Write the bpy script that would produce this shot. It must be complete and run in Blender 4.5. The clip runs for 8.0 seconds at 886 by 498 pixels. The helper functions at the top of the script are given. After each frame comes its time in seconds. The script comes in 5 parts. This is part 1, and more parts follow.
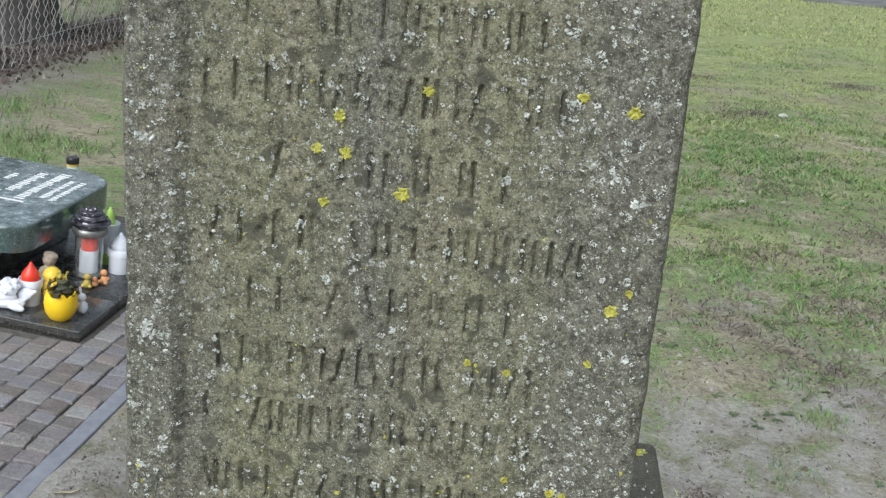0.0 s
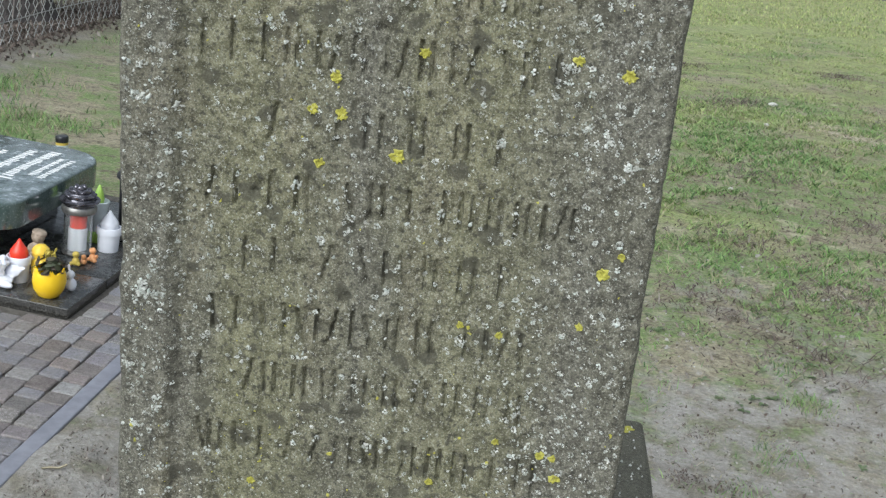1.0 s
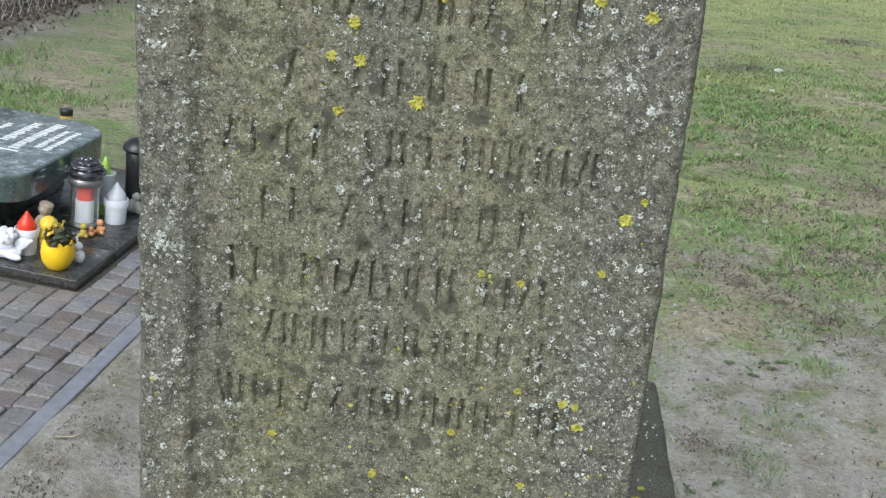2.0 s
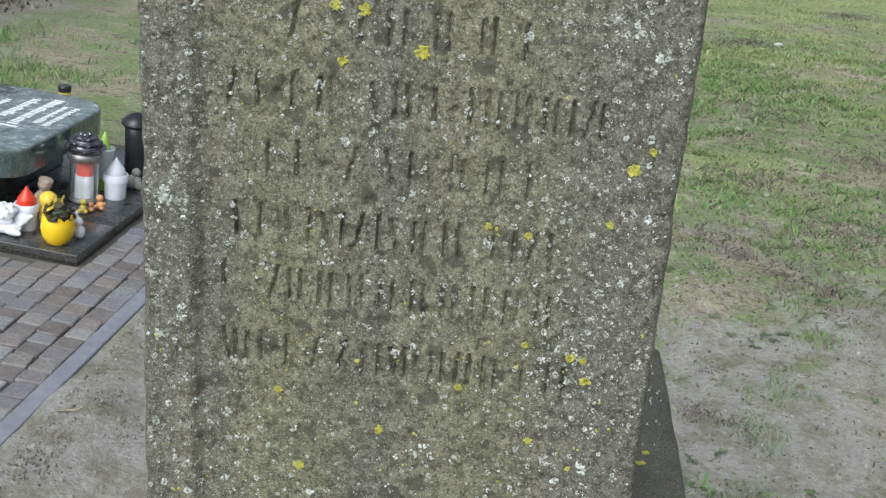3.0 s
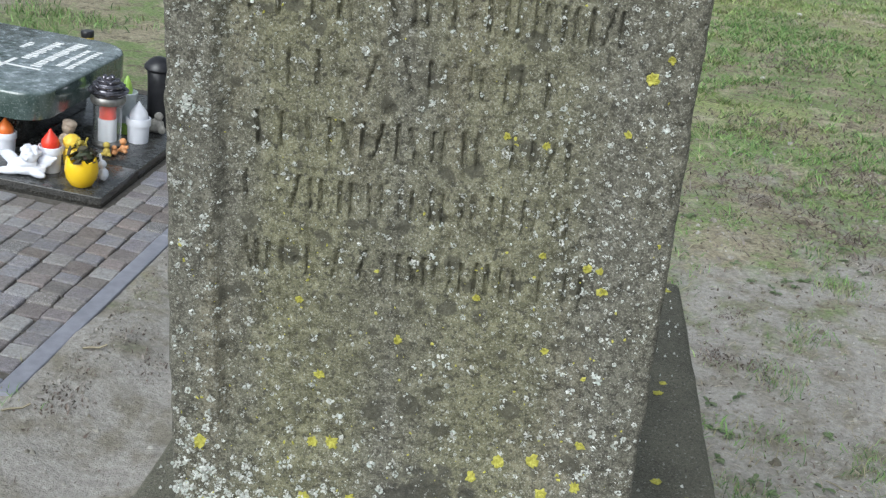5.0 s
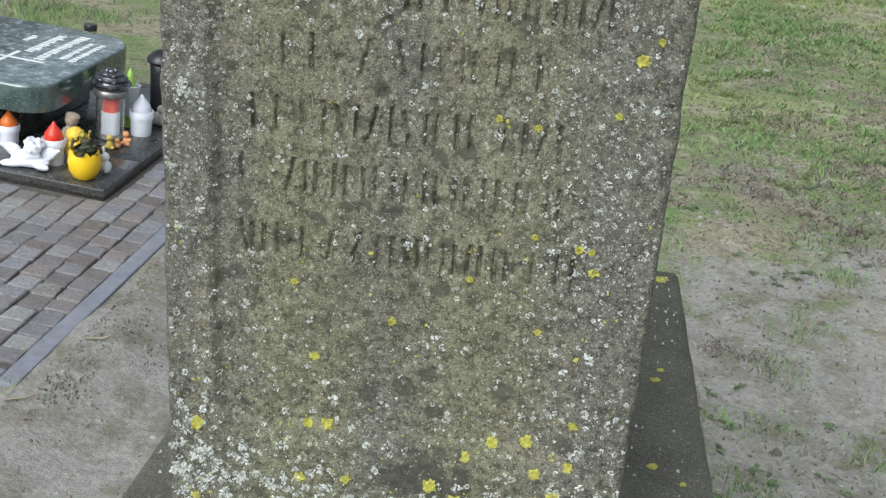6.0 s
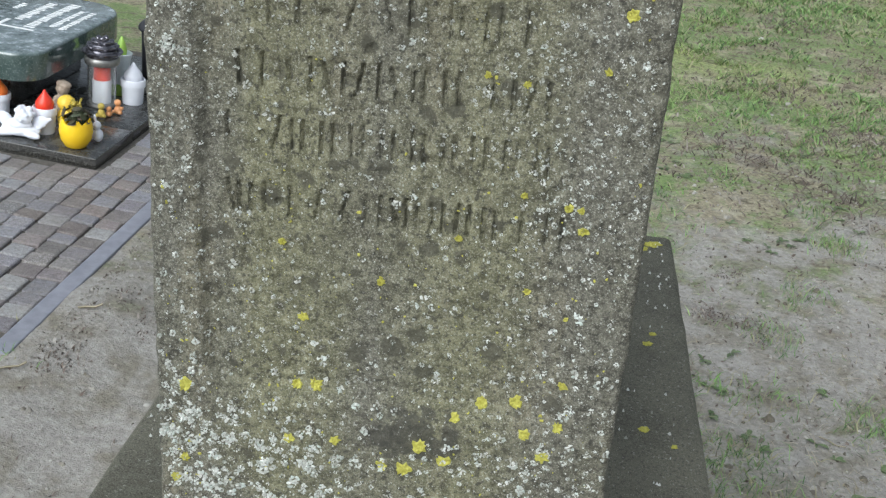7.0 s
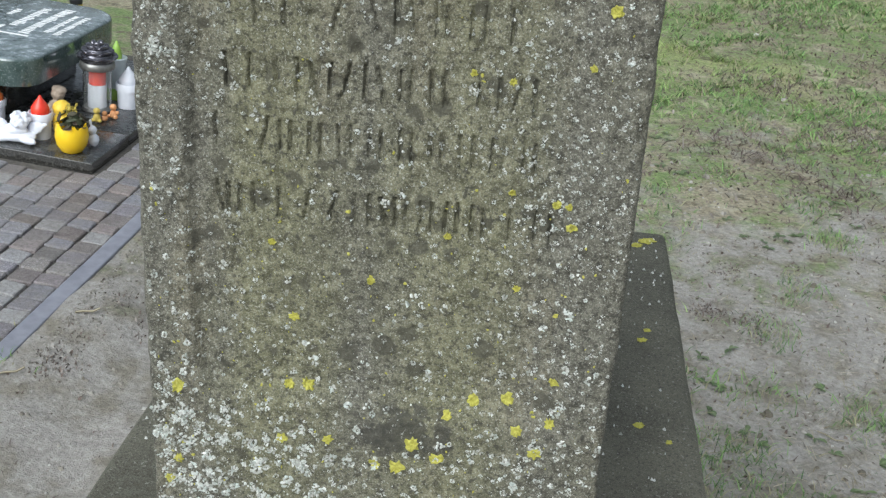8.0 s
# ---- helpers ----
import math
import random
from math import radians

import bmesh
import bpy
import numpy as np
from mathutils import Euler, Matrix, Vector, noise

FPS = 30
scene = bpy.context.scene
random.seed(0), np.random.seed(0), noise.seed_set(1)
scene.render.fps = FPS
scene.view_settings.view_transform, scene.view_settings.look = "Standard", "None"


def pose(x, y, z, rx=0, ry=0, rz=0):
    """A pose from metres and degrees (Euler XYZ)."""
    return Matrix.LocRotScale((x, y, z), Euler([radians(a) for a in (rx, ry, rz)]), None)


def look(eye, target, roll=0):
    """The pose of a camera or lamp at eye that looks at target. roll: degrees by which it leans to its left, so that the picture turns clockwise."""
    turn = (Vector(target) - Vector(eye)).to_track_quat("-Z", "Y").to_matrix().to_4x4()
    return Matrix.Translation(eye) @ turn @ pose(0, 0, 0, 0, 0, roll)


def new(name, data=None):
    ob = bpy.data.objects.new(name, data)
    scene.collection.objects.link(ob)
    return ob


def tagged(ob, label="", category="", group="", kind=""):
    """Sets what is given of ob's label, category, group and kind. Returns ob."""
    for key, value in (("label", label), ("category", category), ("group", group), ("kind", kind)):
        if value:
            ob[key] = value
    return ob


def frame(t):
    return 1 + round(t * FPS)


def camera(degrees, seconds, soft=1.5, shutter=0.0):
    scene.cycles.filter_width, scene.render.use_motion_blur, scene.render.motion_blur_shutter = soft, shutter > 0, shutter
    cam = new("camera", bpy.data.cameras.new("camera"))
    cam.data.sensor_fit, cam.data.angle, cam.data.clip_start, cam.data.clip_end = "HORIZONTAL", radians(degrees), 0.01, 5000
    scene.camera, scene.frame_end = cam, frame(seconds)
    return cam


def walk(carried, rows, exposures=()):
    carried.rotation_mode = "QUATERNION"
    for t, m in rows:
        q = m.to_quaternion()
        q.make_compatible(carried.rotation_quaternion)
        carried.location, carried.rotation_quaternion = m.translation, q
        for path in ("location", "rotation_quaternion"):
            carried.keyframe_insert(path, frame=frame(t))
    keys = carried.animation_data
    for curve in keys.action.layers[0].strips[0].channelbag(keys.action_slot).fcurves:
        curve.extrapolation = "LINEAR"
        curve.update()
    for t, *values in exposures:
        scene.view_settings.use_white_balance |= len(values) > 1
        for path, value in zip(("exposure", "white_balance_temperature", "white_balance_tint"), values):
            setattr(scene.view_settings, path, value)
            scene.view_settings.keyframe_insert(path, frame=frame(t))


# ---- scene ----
# yaw to the left of +y, pitch up, roll clockwise in the picture, all in degrees
cam = camera(43.00, 8.0, soft=1.3)
ROWS = [
    (0.0, 0.0639, 0.0091, 1.5003, 5.082, -17.232, 4.805),
    (0.5, 0.0606, 0.0039, 1.4916, 4.691, -17.592, 5.410),
    (1.0, 0.0623, -0.0020, 1.4848, 4.399, -17.850, 5.662),
    (1.5, 0.0573, -0.0026, 1.4760, 4.584, -18.558, 5.175),
    (3.0, 0.0484, -0.0025, 1.4440, 4.379, -20.321, 4.695),
    (3.5, 0.0494, -0.0048, 1.4372, 4.542, -20.844, 4.372),
    (4.0, 0.0476, -0.0099, 1.4290, 4.896, -21.632, 4.593),
    (4.5, 0.0496, -0.0147, 1.4207, 5.191, -22.483, 4.676),
    (6.0, 0.0651, -0.0324, 1.4115, 5.577, -23.023, 4.532),
    (6.5, 0.0670, -0.0286, 1.4041, 5.581, -23.941, 4.250),
    (7.0, 0.0706, -0.0287, 1.4003, 5.188, -24.471, 4.564),
    (7.5, 0.0725, -0.0298, 1.4002, 5.408, -24.270, 4.394),
    (8.0, 0.0791, -0.0312, 1.4003, 5.161, -24.444, 3.811),
]


def eye_pose(x, y, z, yaw, pitch, roll):
    a, b = radians(yaw), radians(pitch)
    ahead = Vector((-math.sin(a) * math.cos(b), math.cos(a) * math.cos(b), math.sin(b)))
    eye = Vector((x, y, z))
    return look(eye, eye + ahead, roll)


walk(cam, [(r[0], eye_pose(*r[1:])) for r in ROWS], [(0.0, 0.08, 5880.0, 4.5), (8.0, 0.08, 5880.0, 4.5)])

# ---------------------------------------------------------------- world and sun (overcast spring day)
SUN_EL, SUN_AZ = 42.0, -160.0     # degrees; azimuth from +y towards +x: the brighter sky lies behind and to the left
world = bpy.data.worlds.new("overcast_sky")
scene.world = world
world.use_nodes = True
wn, wl = world.node_tree.nodes, world.node_tree.links
wn.clear()
sky = wn.new("ShaderNodeTexSky")
sky.sky_type = "NISHITA"
sky.sun_disc = False
sky.sun_elevation, sky.sun_rotation = radians(SUN_EL), radians(SUN_AZ)
sky.dust_density, sky.air_density, sky.ozone_density = 6.0, 1.0, 1.0
pale = wn.new("ShaderNodeHueSaturation")
pale.inputs["Saturation"].default_value = 0.28
bg = wn.new("ShaderNodeBackground")
bg.inputs["Strength"].default_value = 0.14
wout = wn.new("ShaderNodeOutputWorld")
wl.new(sky.outputs[0], pale.inputs["Color"])
wl.new(pale.outputs[0], bg.inputs["Color"])
wl.new(bg.outputs[0], wout.inputs["Surface"])
sun = new("sun", bpy.data.lights.new("sun", "SUN"))
sun.data.energy, sun.data.angle, sun.data.color = 1.15, radians(60), (1.0, 0.985, 0.95)
az, el = radians(SUN_AZ), radians(SUN_EL)
sun_way = Vector((math.sin(az) * math.cos(el), math.cos(az) * math.cos(el), math.sin(el)))
sun.matrix_world = look(sun_way * 30, (0, 0, 0))

# ---------------------------------------------------------------- materials


class Nodes:
    """A small helper to wire a node material."""

    def __init__(self, name):
        self.mat = bpy.data.materials.new(name)
        self.mat.use_nodes = True
        self.t = self.mat.node_tree
        self.bsdf = self.t.nodes["Principled BSDF"]

    def add(self, kind, **values):
        n = self.t.nodes.new(kind)
        for k, v in values.items():
            n.inputs[k.replace("_", " ")].default_value = v
        return n

    def link(self, a, b):
        self.t.links.new(a, b)

    def place(self):
        return self.add("ShaderNodeNewGeometry").outputs["Position"]

    def noise(self, scale, detail=4.0, rough=0.55, where=None):
        n = self.add("ShaderNodeTexNoise", Scale=scale, Detail=detail, Roughness=rough)
        self.link(where or self.place(), n.inputs["Vector"])
        return n.outputs["Fac"]

    def ramp(self, fac, a, b, ca=(0, 0, 0), cb=(1, 1, 1)):
        n = self.t.nodes.new("ShaderNodeValToRGB")
        e = n.color_ramp.elements
        e[0].position, e[1].position = a, b
        e[0].color, e[1].color = (*ca, 1), (*cb, 1)
        self.link(fac, n.inputs["Fac"])
        return n.outputs["Color"]

    def mix(self, fac, a, b, how="MIX"):
        n = self.t.nodes.new("ShaderNodeMix")
        n.data_type, n.blend_type = "RGBA", how
        for s, v in ((n.inputs[0], fac), (n.inputs[6], a), (n.inputs[7], b)):
            if isinstance(v, (int, float)):
                s.default_value = v
            elif isinstance(v, tuple):
                s.default_value = (*v, 1)
            else:
                self.link(v, s)
        return n.outputs[2]

    def math(self, how, a, b=0.0):
        n = self.t.nodes.new("ShaderNodeMath")
        n.operation = how
        for s, v in ((n.inputs[0], a), (n.inputs[1], b)):
            if isinstance(v, (int, float)):
                s.default_value = v
            else:
                self.link(v, s)
        return n.outputs[0]

    def done(self, colour, rough=0.8, bump=None, depth=0.002, strength=0.6, **values):
        if isinstance(colour, tuple):
            self.bsdf.inputs["Base Color"].default_value = (*colour, 1)
        else:
            self.link(colour, self.bsdf.inputs["Base Color"])
        if isinstance(rough, (int, float)):
            self.bsdf.inputs["Roughness"].default_value = rough
        else:
            self.link(rough, self.bsdf.inputs["Roughness"])
        if bump is not None:
            b = self.add("ShaderNodeBump", Strength=strength, Distance=depth)
            self.link(bump, b.inputs["Height"])
            self.link(b.outputs[0], self.bsdf.inputs["Normal"])
        for k, v in values.items():
            self.bsdf.inputs[k.replace("_", " ")].default_value = v
        return self.mat


def plain(name, ca, cb, scale=30.0, rough=0.5, depth=0.0008, grain=250.0, **values):
    """Two tones in soft clouds, with a fine grain."""
    n = Nodes(name)
    c = n.mix(n.ramp(n.noise(scale), 0.35, 0.68), ca, cb)
    g = n.noise(grain, 2.0)
    c = n.mix(0.25, c, n.mix(g, ca, cb), "MIX")
    return n.done(c, rough, g, depth, **values)


def pieces(name, colours, scale=40.0, rough=0.75, depth=0.002, islands=False, grain=180.0):
    """A material that differs from piece to piece, over several tones."""
    n = Nodes(name)
    if islands:
        r = n.add("ShaderNodeNewGeometry").outputs["Random Per Island"]
    else:
        r = n.add("ShaderNodeObjectInfo").outputs["Random"]
    ramp = n.t.nodes.new("ShaderNodeValToRGB")
    ramp.color_ramp.interpolation = "LINEAR"
    e = ramp.color_ramp.elements
    while len(e) < len(colours):
        e.new(0.5)
    for k, c in enumerate(colours):
        e[k].position, e[k].color = k / (len(colours) - 1), (*c, 1)
    n.link(r, ramp.inputs["Fac"])
    cloud = n.noise(scale, 5.0, 0.65)
    c = n.mix(n.ramp(cloud, 0.3, 0.72), n.mix(1.0, ramp.outputs[0], (0.62, 0.6, 0.58), "MULTIPLY"), ramp.outputs[0])
    return n.done(c, rough, n.noise(grain, 4.0, 0.7), depth)


def weathered_stone(name, wet=False):
    """Old concrete with algae in upright runs, dark round stains and fine pale grit."""
    n = Nodes(name)
    grain = n.noise(420.0, 3.0, 0.7)
    fine = n.noise(120.0, 5.0, 0.7)
    big = n.noise(8.0, 4.0, 0.6)
    stretch = n.add("ShaderNodeMapping")
    stretch.inputs["Scale"].default_value = (17, 17, 2.4)
    n.link(n.place(), stretch.inputs[0])
    runs = n.noise(1.0, 4.0, 0.6, stretch.outputs[0])
    lumps = n.ramp(fine, 0.36, 0.64)
    grey = n.mix(lumps, (0.060, 0.056, 0.042), (0.188, 0.179, 0.141))
    olive = n.mix(lumps, (0.084, 0.081, 0.043), (0.240, 0.231, 0.140))
    tan = n.mix(lumps, (0.10, 0.088, 0.055), (0.275, 0.25, 0.175))
    if wet:
        c = n.mix(n.ramp(big, 0.4, 0.62), (0.088, 0.083, 0.060), (0.145, 0.137, 0.100))
        c = n.mix(n.math("MULTIPLY", n.ramp(fine, 0.45, 0.75), 0.8), c, (0.165, 0.16, 0.125))
    else:
        p = n.add("ShaderNodeSeparateXYZ")
        n.link(n.place(), p.inputs[0])
        # algae run down the sunken panel and thin out towards the rims
        bands = n.t.nodes.new("ShaderNodeValToRGB")
        wander = n.math("ADD", p.outputs["X"], n.math("MULTIPLY", n.math("SUBTRACT", big, 0.5), 0.06))
        n.link(n.math("MULTIPLY", n.math("ADD", wander, 0.24), 2.5), bands.inputs["Fac"])
        e = bands.color_ramp.elements
        levels = ((-0.20, 0.12), (-0.13, 0.95), (-0.062, 0.30), (-0.015, 0.78), (0.05, 0.70), (0.105, 0.15))
        while len(e) < len(levels):
            e.new(0.5)
        for k, (where, level) in enumerate(levels):
            e[k].position, e[k].color = (where + 0.24) * 2.5, (level, level, level, 1)
        film = n.math("ADD", n.math("MULTIPLY", runs, 0.5), n.math("MULTIPLY", big, 0.3))
        film = n.math("SUBTRACT", n.math("ADD", film, n.math("MULTIPLY", bands.outputs[0], 0.45)), 0.10)
        c = n.mix(n.ramp(film, 0.36, 0.66), grey, olive)
        bare = n.add("ShaderNodeMapping")
        bare.inputs["Location"].default_value = (3.1, 0.0, 1.7)
        bare.inputs["Scale"].default_value = (24, 24, 3.5)
        n.link(n.place(), bare.inputs[0])
        c = n.mix(n.math("MULTIPLY", n.ramp(n.noise(1.0, 4.0, 0.6, bare.outputs[0]), 0.53, 0.66), 0.6), c, tan)
        c = n.mix(n.math("MULTIPLY", n.ramp(n.noise(16.0, 4.0, 0.65), 0.54, 0.70), 0.38), c, (0.075, 0.07, 0.052))
        # round dark stains with a firm edge
        w0 = n.add("ShaderNodeTexNoise", Scale=70.0, Detail=3.0)
        n.link(n.place(), w0.inputs["Vector"])
        s0 = n.add("ShaderNodeVectorMath")
        s0.operation = "MULTIPLY_ADD"
        n.link(w0.outputs["Color"], s0.inputs[0])
        s0.inputs[1].default_value = (0.014, 0.014, 0.014)
        n.link(n.place(), s0.inputs[2])
        v0 = n.add("ShaderNodeTexVoronoi", Scale=38.0)
        n.link(s0.outputs[0], v0.inputs["Vector"])
        reach = n.math("MULTIPLY", n.ramp(v0.outputs["Color"], 0.42, 0.72), 0.38)
        edge = n.ramp(n.math("SUBTRACT", reach, v0.outputs["Distance"]), 0.0, 0.07)
        # a broad black crust low on the panel
        dx = n.math("MULTIPLY", n.math("ADD", p.outputs["X"], 0.02), 0.55)
        dz = n.math("SUBTRACT", p.outputs["Z"], 0.862)
        away = n.math("SQRT", n.math("ADD", n.math("MULTIPLY", dx, dx), n.math("MULTIPLY", dz, dz)))
        crust = n.math("SUBTRACT", n.math("ADD", n.math("MULTIPLY", n.noise(45.0, 4.0, 0.65), 0.09), -0.022), away)
    grit = n.ramp(grain, 0.58, 0.70)
    c = n.mix(n.math("MULTIPLY", grit, 0.62 if not wet else 0.32), c, (0.50, 0.495, 0.42))
    sandy = n.noise(760.0, 2.0, 0.6)
    c = n.mix(n.math("MULTIPLY", n.ramp(sandy, 0.55, 0.66), 0.42 if not wet else 0.2), c, (0.45, 0.44, 0.37))
    c = n.mix(n.math("MULTIPLY", n.ramp(sandy, 0.34, 0.45, (1, 1, 1), (0, 0, 0)), 0.55), c, (0.045, 0.042, 0.03))
    dark = n.ramp(n.noise(260.0, 3.0, 0.6), 0.36, 0.45, (1, 1, 1), (0, 0, 0))
    c = n.mix(n.math("MULTIPLY", dark, 0.75 if not wet else 0.6), c, (0.038, 0.036, 0.029))
    if not wet:
        c = n.mix(n.math("MULTIPLY", edge, 0.7), c, (0.062, 0.059, 0.043))
        c = n.mix(n.math("MULTIPLY", n.ramp(crust, 0.0, 0.008), 0.75), c, (0.045, 0.043, 0.036))
    # ragged pale flecks: warped cells struck at random
    warp = n.add("ShaderNodeTexNoise", Scale=420.0, Detail=3.0)
    n.link(n.place(), warp.inputs["Vector"])
    shift = n.add("ShaderNodeVectorMath")
    shift.operation = "MULTIPLY_ADD"
    n.link(warp.outputs["Color"], shift.inputs[0])
    shift.inputs[1].default_value = (0.009, 0.009, 0.009)
    n.link(n.place(), shift.inputs[2])
    v = n.add("ShaderNodeTexVoronoi", Scale=240.0)
    n.link(shift.outputs[0], v.inputs["Vector"])
    spot = n.math("LESS_THAN", v.outputs["Distance"], n.math("MULTIPLY", n.ramp(v.outputs["Color"], 0.58, 0.95), 0.44))
    c = n.mix(n.math("MULTIPLY", spot, 0.42 if not wet else 0.3), c, (0.60, 0.60, 0.55))
    bump = n.math("ADD", n.math("MULTIPLY", grain, 0.7), n.math("ADD", fine, n.math("MULTIPLY", spot, 0.4)))
    return n.done(c, 0.9, bump, 0.0026, 0.9)


def ground_material():
    n = Nodes("sandy_ground")
    p = n.add("ShaderNodeSeparateXYZ")
    n.link(n.place(), p.inputs[0])
    fine = n.noise(60.0, 6.0, 0.7)
    mid = n.noise(7.0, 5.0, 0.6)
    wide = n.noise(1.3, 4.0, 0.6)
    sand = n.mix(n.ramp(fine, 0.3, 0.7), (0.27, 0.25, 0.225), (0.465, 0.437, 0.40))
    soil = n.mix(n.ramp(fine, 0.3, 0.7), (0.14, 0.125, 0.09), (0.30, 0.27, 0.21))
    patch = n.noise(1.6, 6.0, 0.7)
    clump = n.noise(11.0, 6.0, 0.75)
    dry = n.mix(n.ramp(fine, 0.35, 0.65), (0.20, 0.165, 0.105), (0.46, 0.415, 0.29))
    green = n.mix(n.ramp(fine, 0.35, 0.65), (0.085, 0.14, 0.04), (0.27, 0.36, 0.12))
    lush = n.mix(n.ramp(fine, 0.35, 0.65), (0.17, 0.21, 0.06), (0.46, 0.50, 0.20))
    turf = n.mix(n.ramp(n.math("ADD", n.math("MULTIPLY", patch, 0.6), n.math("MULTIPLY", clump, 0.4)), 0.45, 0.53), dry, green)
    lie = n.math("ADD", n.math("MULTIPLY", n.noise(0.9, 4.0, 0.6), 0.9), n.math("ADD", n.math("MULTIPLY", p.outputs["Y"], 0.016), n.math("MAXIMUM", n.math("MINIMUM", n.math("MULTIPLY", p.outputs["X"], 0.09), 0.0), -0.22)))
    turf = n.mix(n.math("MULTIPLY", n.ramp(lie, 0.56, 0.70), 0.85), turf, lush)
    turf = n.mix(n.math("MULTIPLY", n.ramp(clump, 0.36, 0.47, (1, 1, 1), (0, 0, 0)), 0.85), turf, (0.075, 0.062, 0.034))
    turf = n.mix(n.math("MULTIPLY", n.ramp(n.noise(4.5, 5.0, 0.7), 0.58, 0.68), 0.75), turf, (0.50, 0.45, 0.32))
    c = n.mix(n.math("MULTIPLY", n.ramp(mid, 0.46, 0.62), 0.85), sand, soil)
    # turf takes over away from the trodden strip round the monument
    far = n.math("ADD", n.math("MULTIPLY", p.outputs["Y"], 0.22), n.math("MULTIPLY", n.math("SUBTRACT", wide, 0.5), 1.2))
    far = n.math("ADD", far, n.math("MULTIPLY", n.math("SUBTRACT", mid, 0.5), 0.8))
    # a bare strip runs along the fence
    strip = n.math("MAXIMUM", n.math("SUBTRACT", 1.0, n.math("MULTIPLY", n.math("ABSOLUTE", n.math("ADD", p.outputs["X"], 3.75)), 0.95)), 0.0)
    far = n.math("SUBTRACT", far, n.math("MULTIPLY", strip, 1.1))
    c = n.mix(n.math("MULTIPLY", n.ramp(far, 0.70, 1.12), 0.95), c, turf)
    c = n.mix(n.math("MULTIPLY", strip, 0.8), c, soil)
    crumb = n.noise(210.0, 4.0, 0.7)
    c = n.mix(n.math("MULTIPLY", n.ramp(crumb, 0.34, 0.44, (1, 1, 1), (0, 0, 0)), 0.4), c, (0.16, 0.145, 0.12))
    c = n.mix(n.math("MULTIPLY", n.ramp(crumb, 0.60, 0.70), 0.5), c, (0.56, 0.54, 0.49))
    clod = n.noise(34.0, 4.0, 0.7)
    c = n.mix(n.math("MULTIPLY", n.ramp(clod, 0.36, 0.46, (1, 1, 1), (0, 0, 0)), 0.3), c, (0.17, 0.155, 0.125))
    bump = n.math("ADD", n.math("ADD", fine, n.math("MULTIPLY", mid, 1.5)), n.math("ADD", clod, n.math("MULTIPLY", crumb, 0.5)))
    return n.done(c, 0.95, bump, 0.009, 0.75)


def granite(name, base, vein, fleck, rough, sheen_share):
    n = Nodes(name)
    warp = n.noise(9.0, 6.0, 0.7)
    c = n.mix(n.ramp(warp, 0.38, 0.66), base, vein)
    c = n.mix(n.math("MULTIPLY", n.ramp(n.noise(160.0, 2.0), 0.56, 0.7), 0.5), c, fleck)
    # mottled sky reflection painted into the colour of upward faces, which also roughens them
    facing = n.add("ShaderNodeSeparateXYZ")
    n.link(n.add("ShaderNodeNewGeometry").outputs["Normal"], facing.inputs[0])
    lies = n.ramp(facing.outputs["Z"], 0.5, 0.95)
    sky_sheen = n.math("MULTIPLY", n.ramp(n.noise(26.0, 5.0, 0.7), 0.38, 0.68), lies)
    r = n.math("ADD", n.math("MULTIPLY", sky_sheen, 0.28), rough)
    c = n.mix(n.math("MULTIPLY", sky_sheen, sheen_share), c, (0.46, 0.51, 0.55))
    return n.done(c, r, n.noise(300.0, 2.0), 0.0003, 0.2, IOR=1.85)


def sett_stone():
    """Split porphyry: tone and speckle differ from stone to stone, with dusted, worn tops."""
    n = Nodes("porphyry_sett")
    r = n.add("ShaderNodeObjectInfo").outputs["Random"]
    ramp = n.t.nodes.new("ShaderNodeValToRGB")
    tones = [(0.20, 0.165, 0.155), (0.29, 0.28, 0.315), (0.17, 0.16, 0.155), (0.30, 0.245, 0.225), (0.27, 0.27, 0.325), (0.40, 0.39, 0.385), (0.20, 0.165, 0.15), (0.29, 0.28, 0.305)]
    e = ramp.color_ramp.elements
    while len(e) < len(tones):
        e.new(0.5)
    for k, c in enumerate(tones):
        e[k].position, e[k].color = k / (len(tones) - 1), (*c, 1)
    n.link(r, ramp.inputs["Fac"])
    tone = ramp.outputs[0]
    cloud, mottle, fleck = n.noise(22.0, 5.0, 0.7), n.noise(95.0, 5.0, 0.75), n.noise(330.0, 3.0, 0.7)
    c = n.mix(n.ramp(mottle, 0.34, 0.60), n.mix(1.0, tone, (0.5, 0.48, 0.46), "MULTIPLY"), tone)
    c = n.mix(n.math("MULTIPLY", n.ramp(cloud, 0.45, 0.70), 0.55), c, (0.30, 0.275, 0.24))
    pale = n.math("MULTIPLY", n.ramp(fleck, 0.52, 0.64), n.math("ADD", n.math("MULTIPLY", n.math("GREATER_THAN", n.math("FRACT", n.math("MULTIPLY", r, 7.31)), 0.86), 0.55), 0.22))
    c = n.mix(pale, c, (0.62, 0.61, 0.60))
    bump = n.math("ADD", mottle, n.math("ADD", cloud, n.math("MULTIPLY", fleck, 0.4)))
    return n.done(c, n.math("ADD", n.math("MULTIPLY", cloud, 0.4), 0.38), bump, 0.006, 0.8)


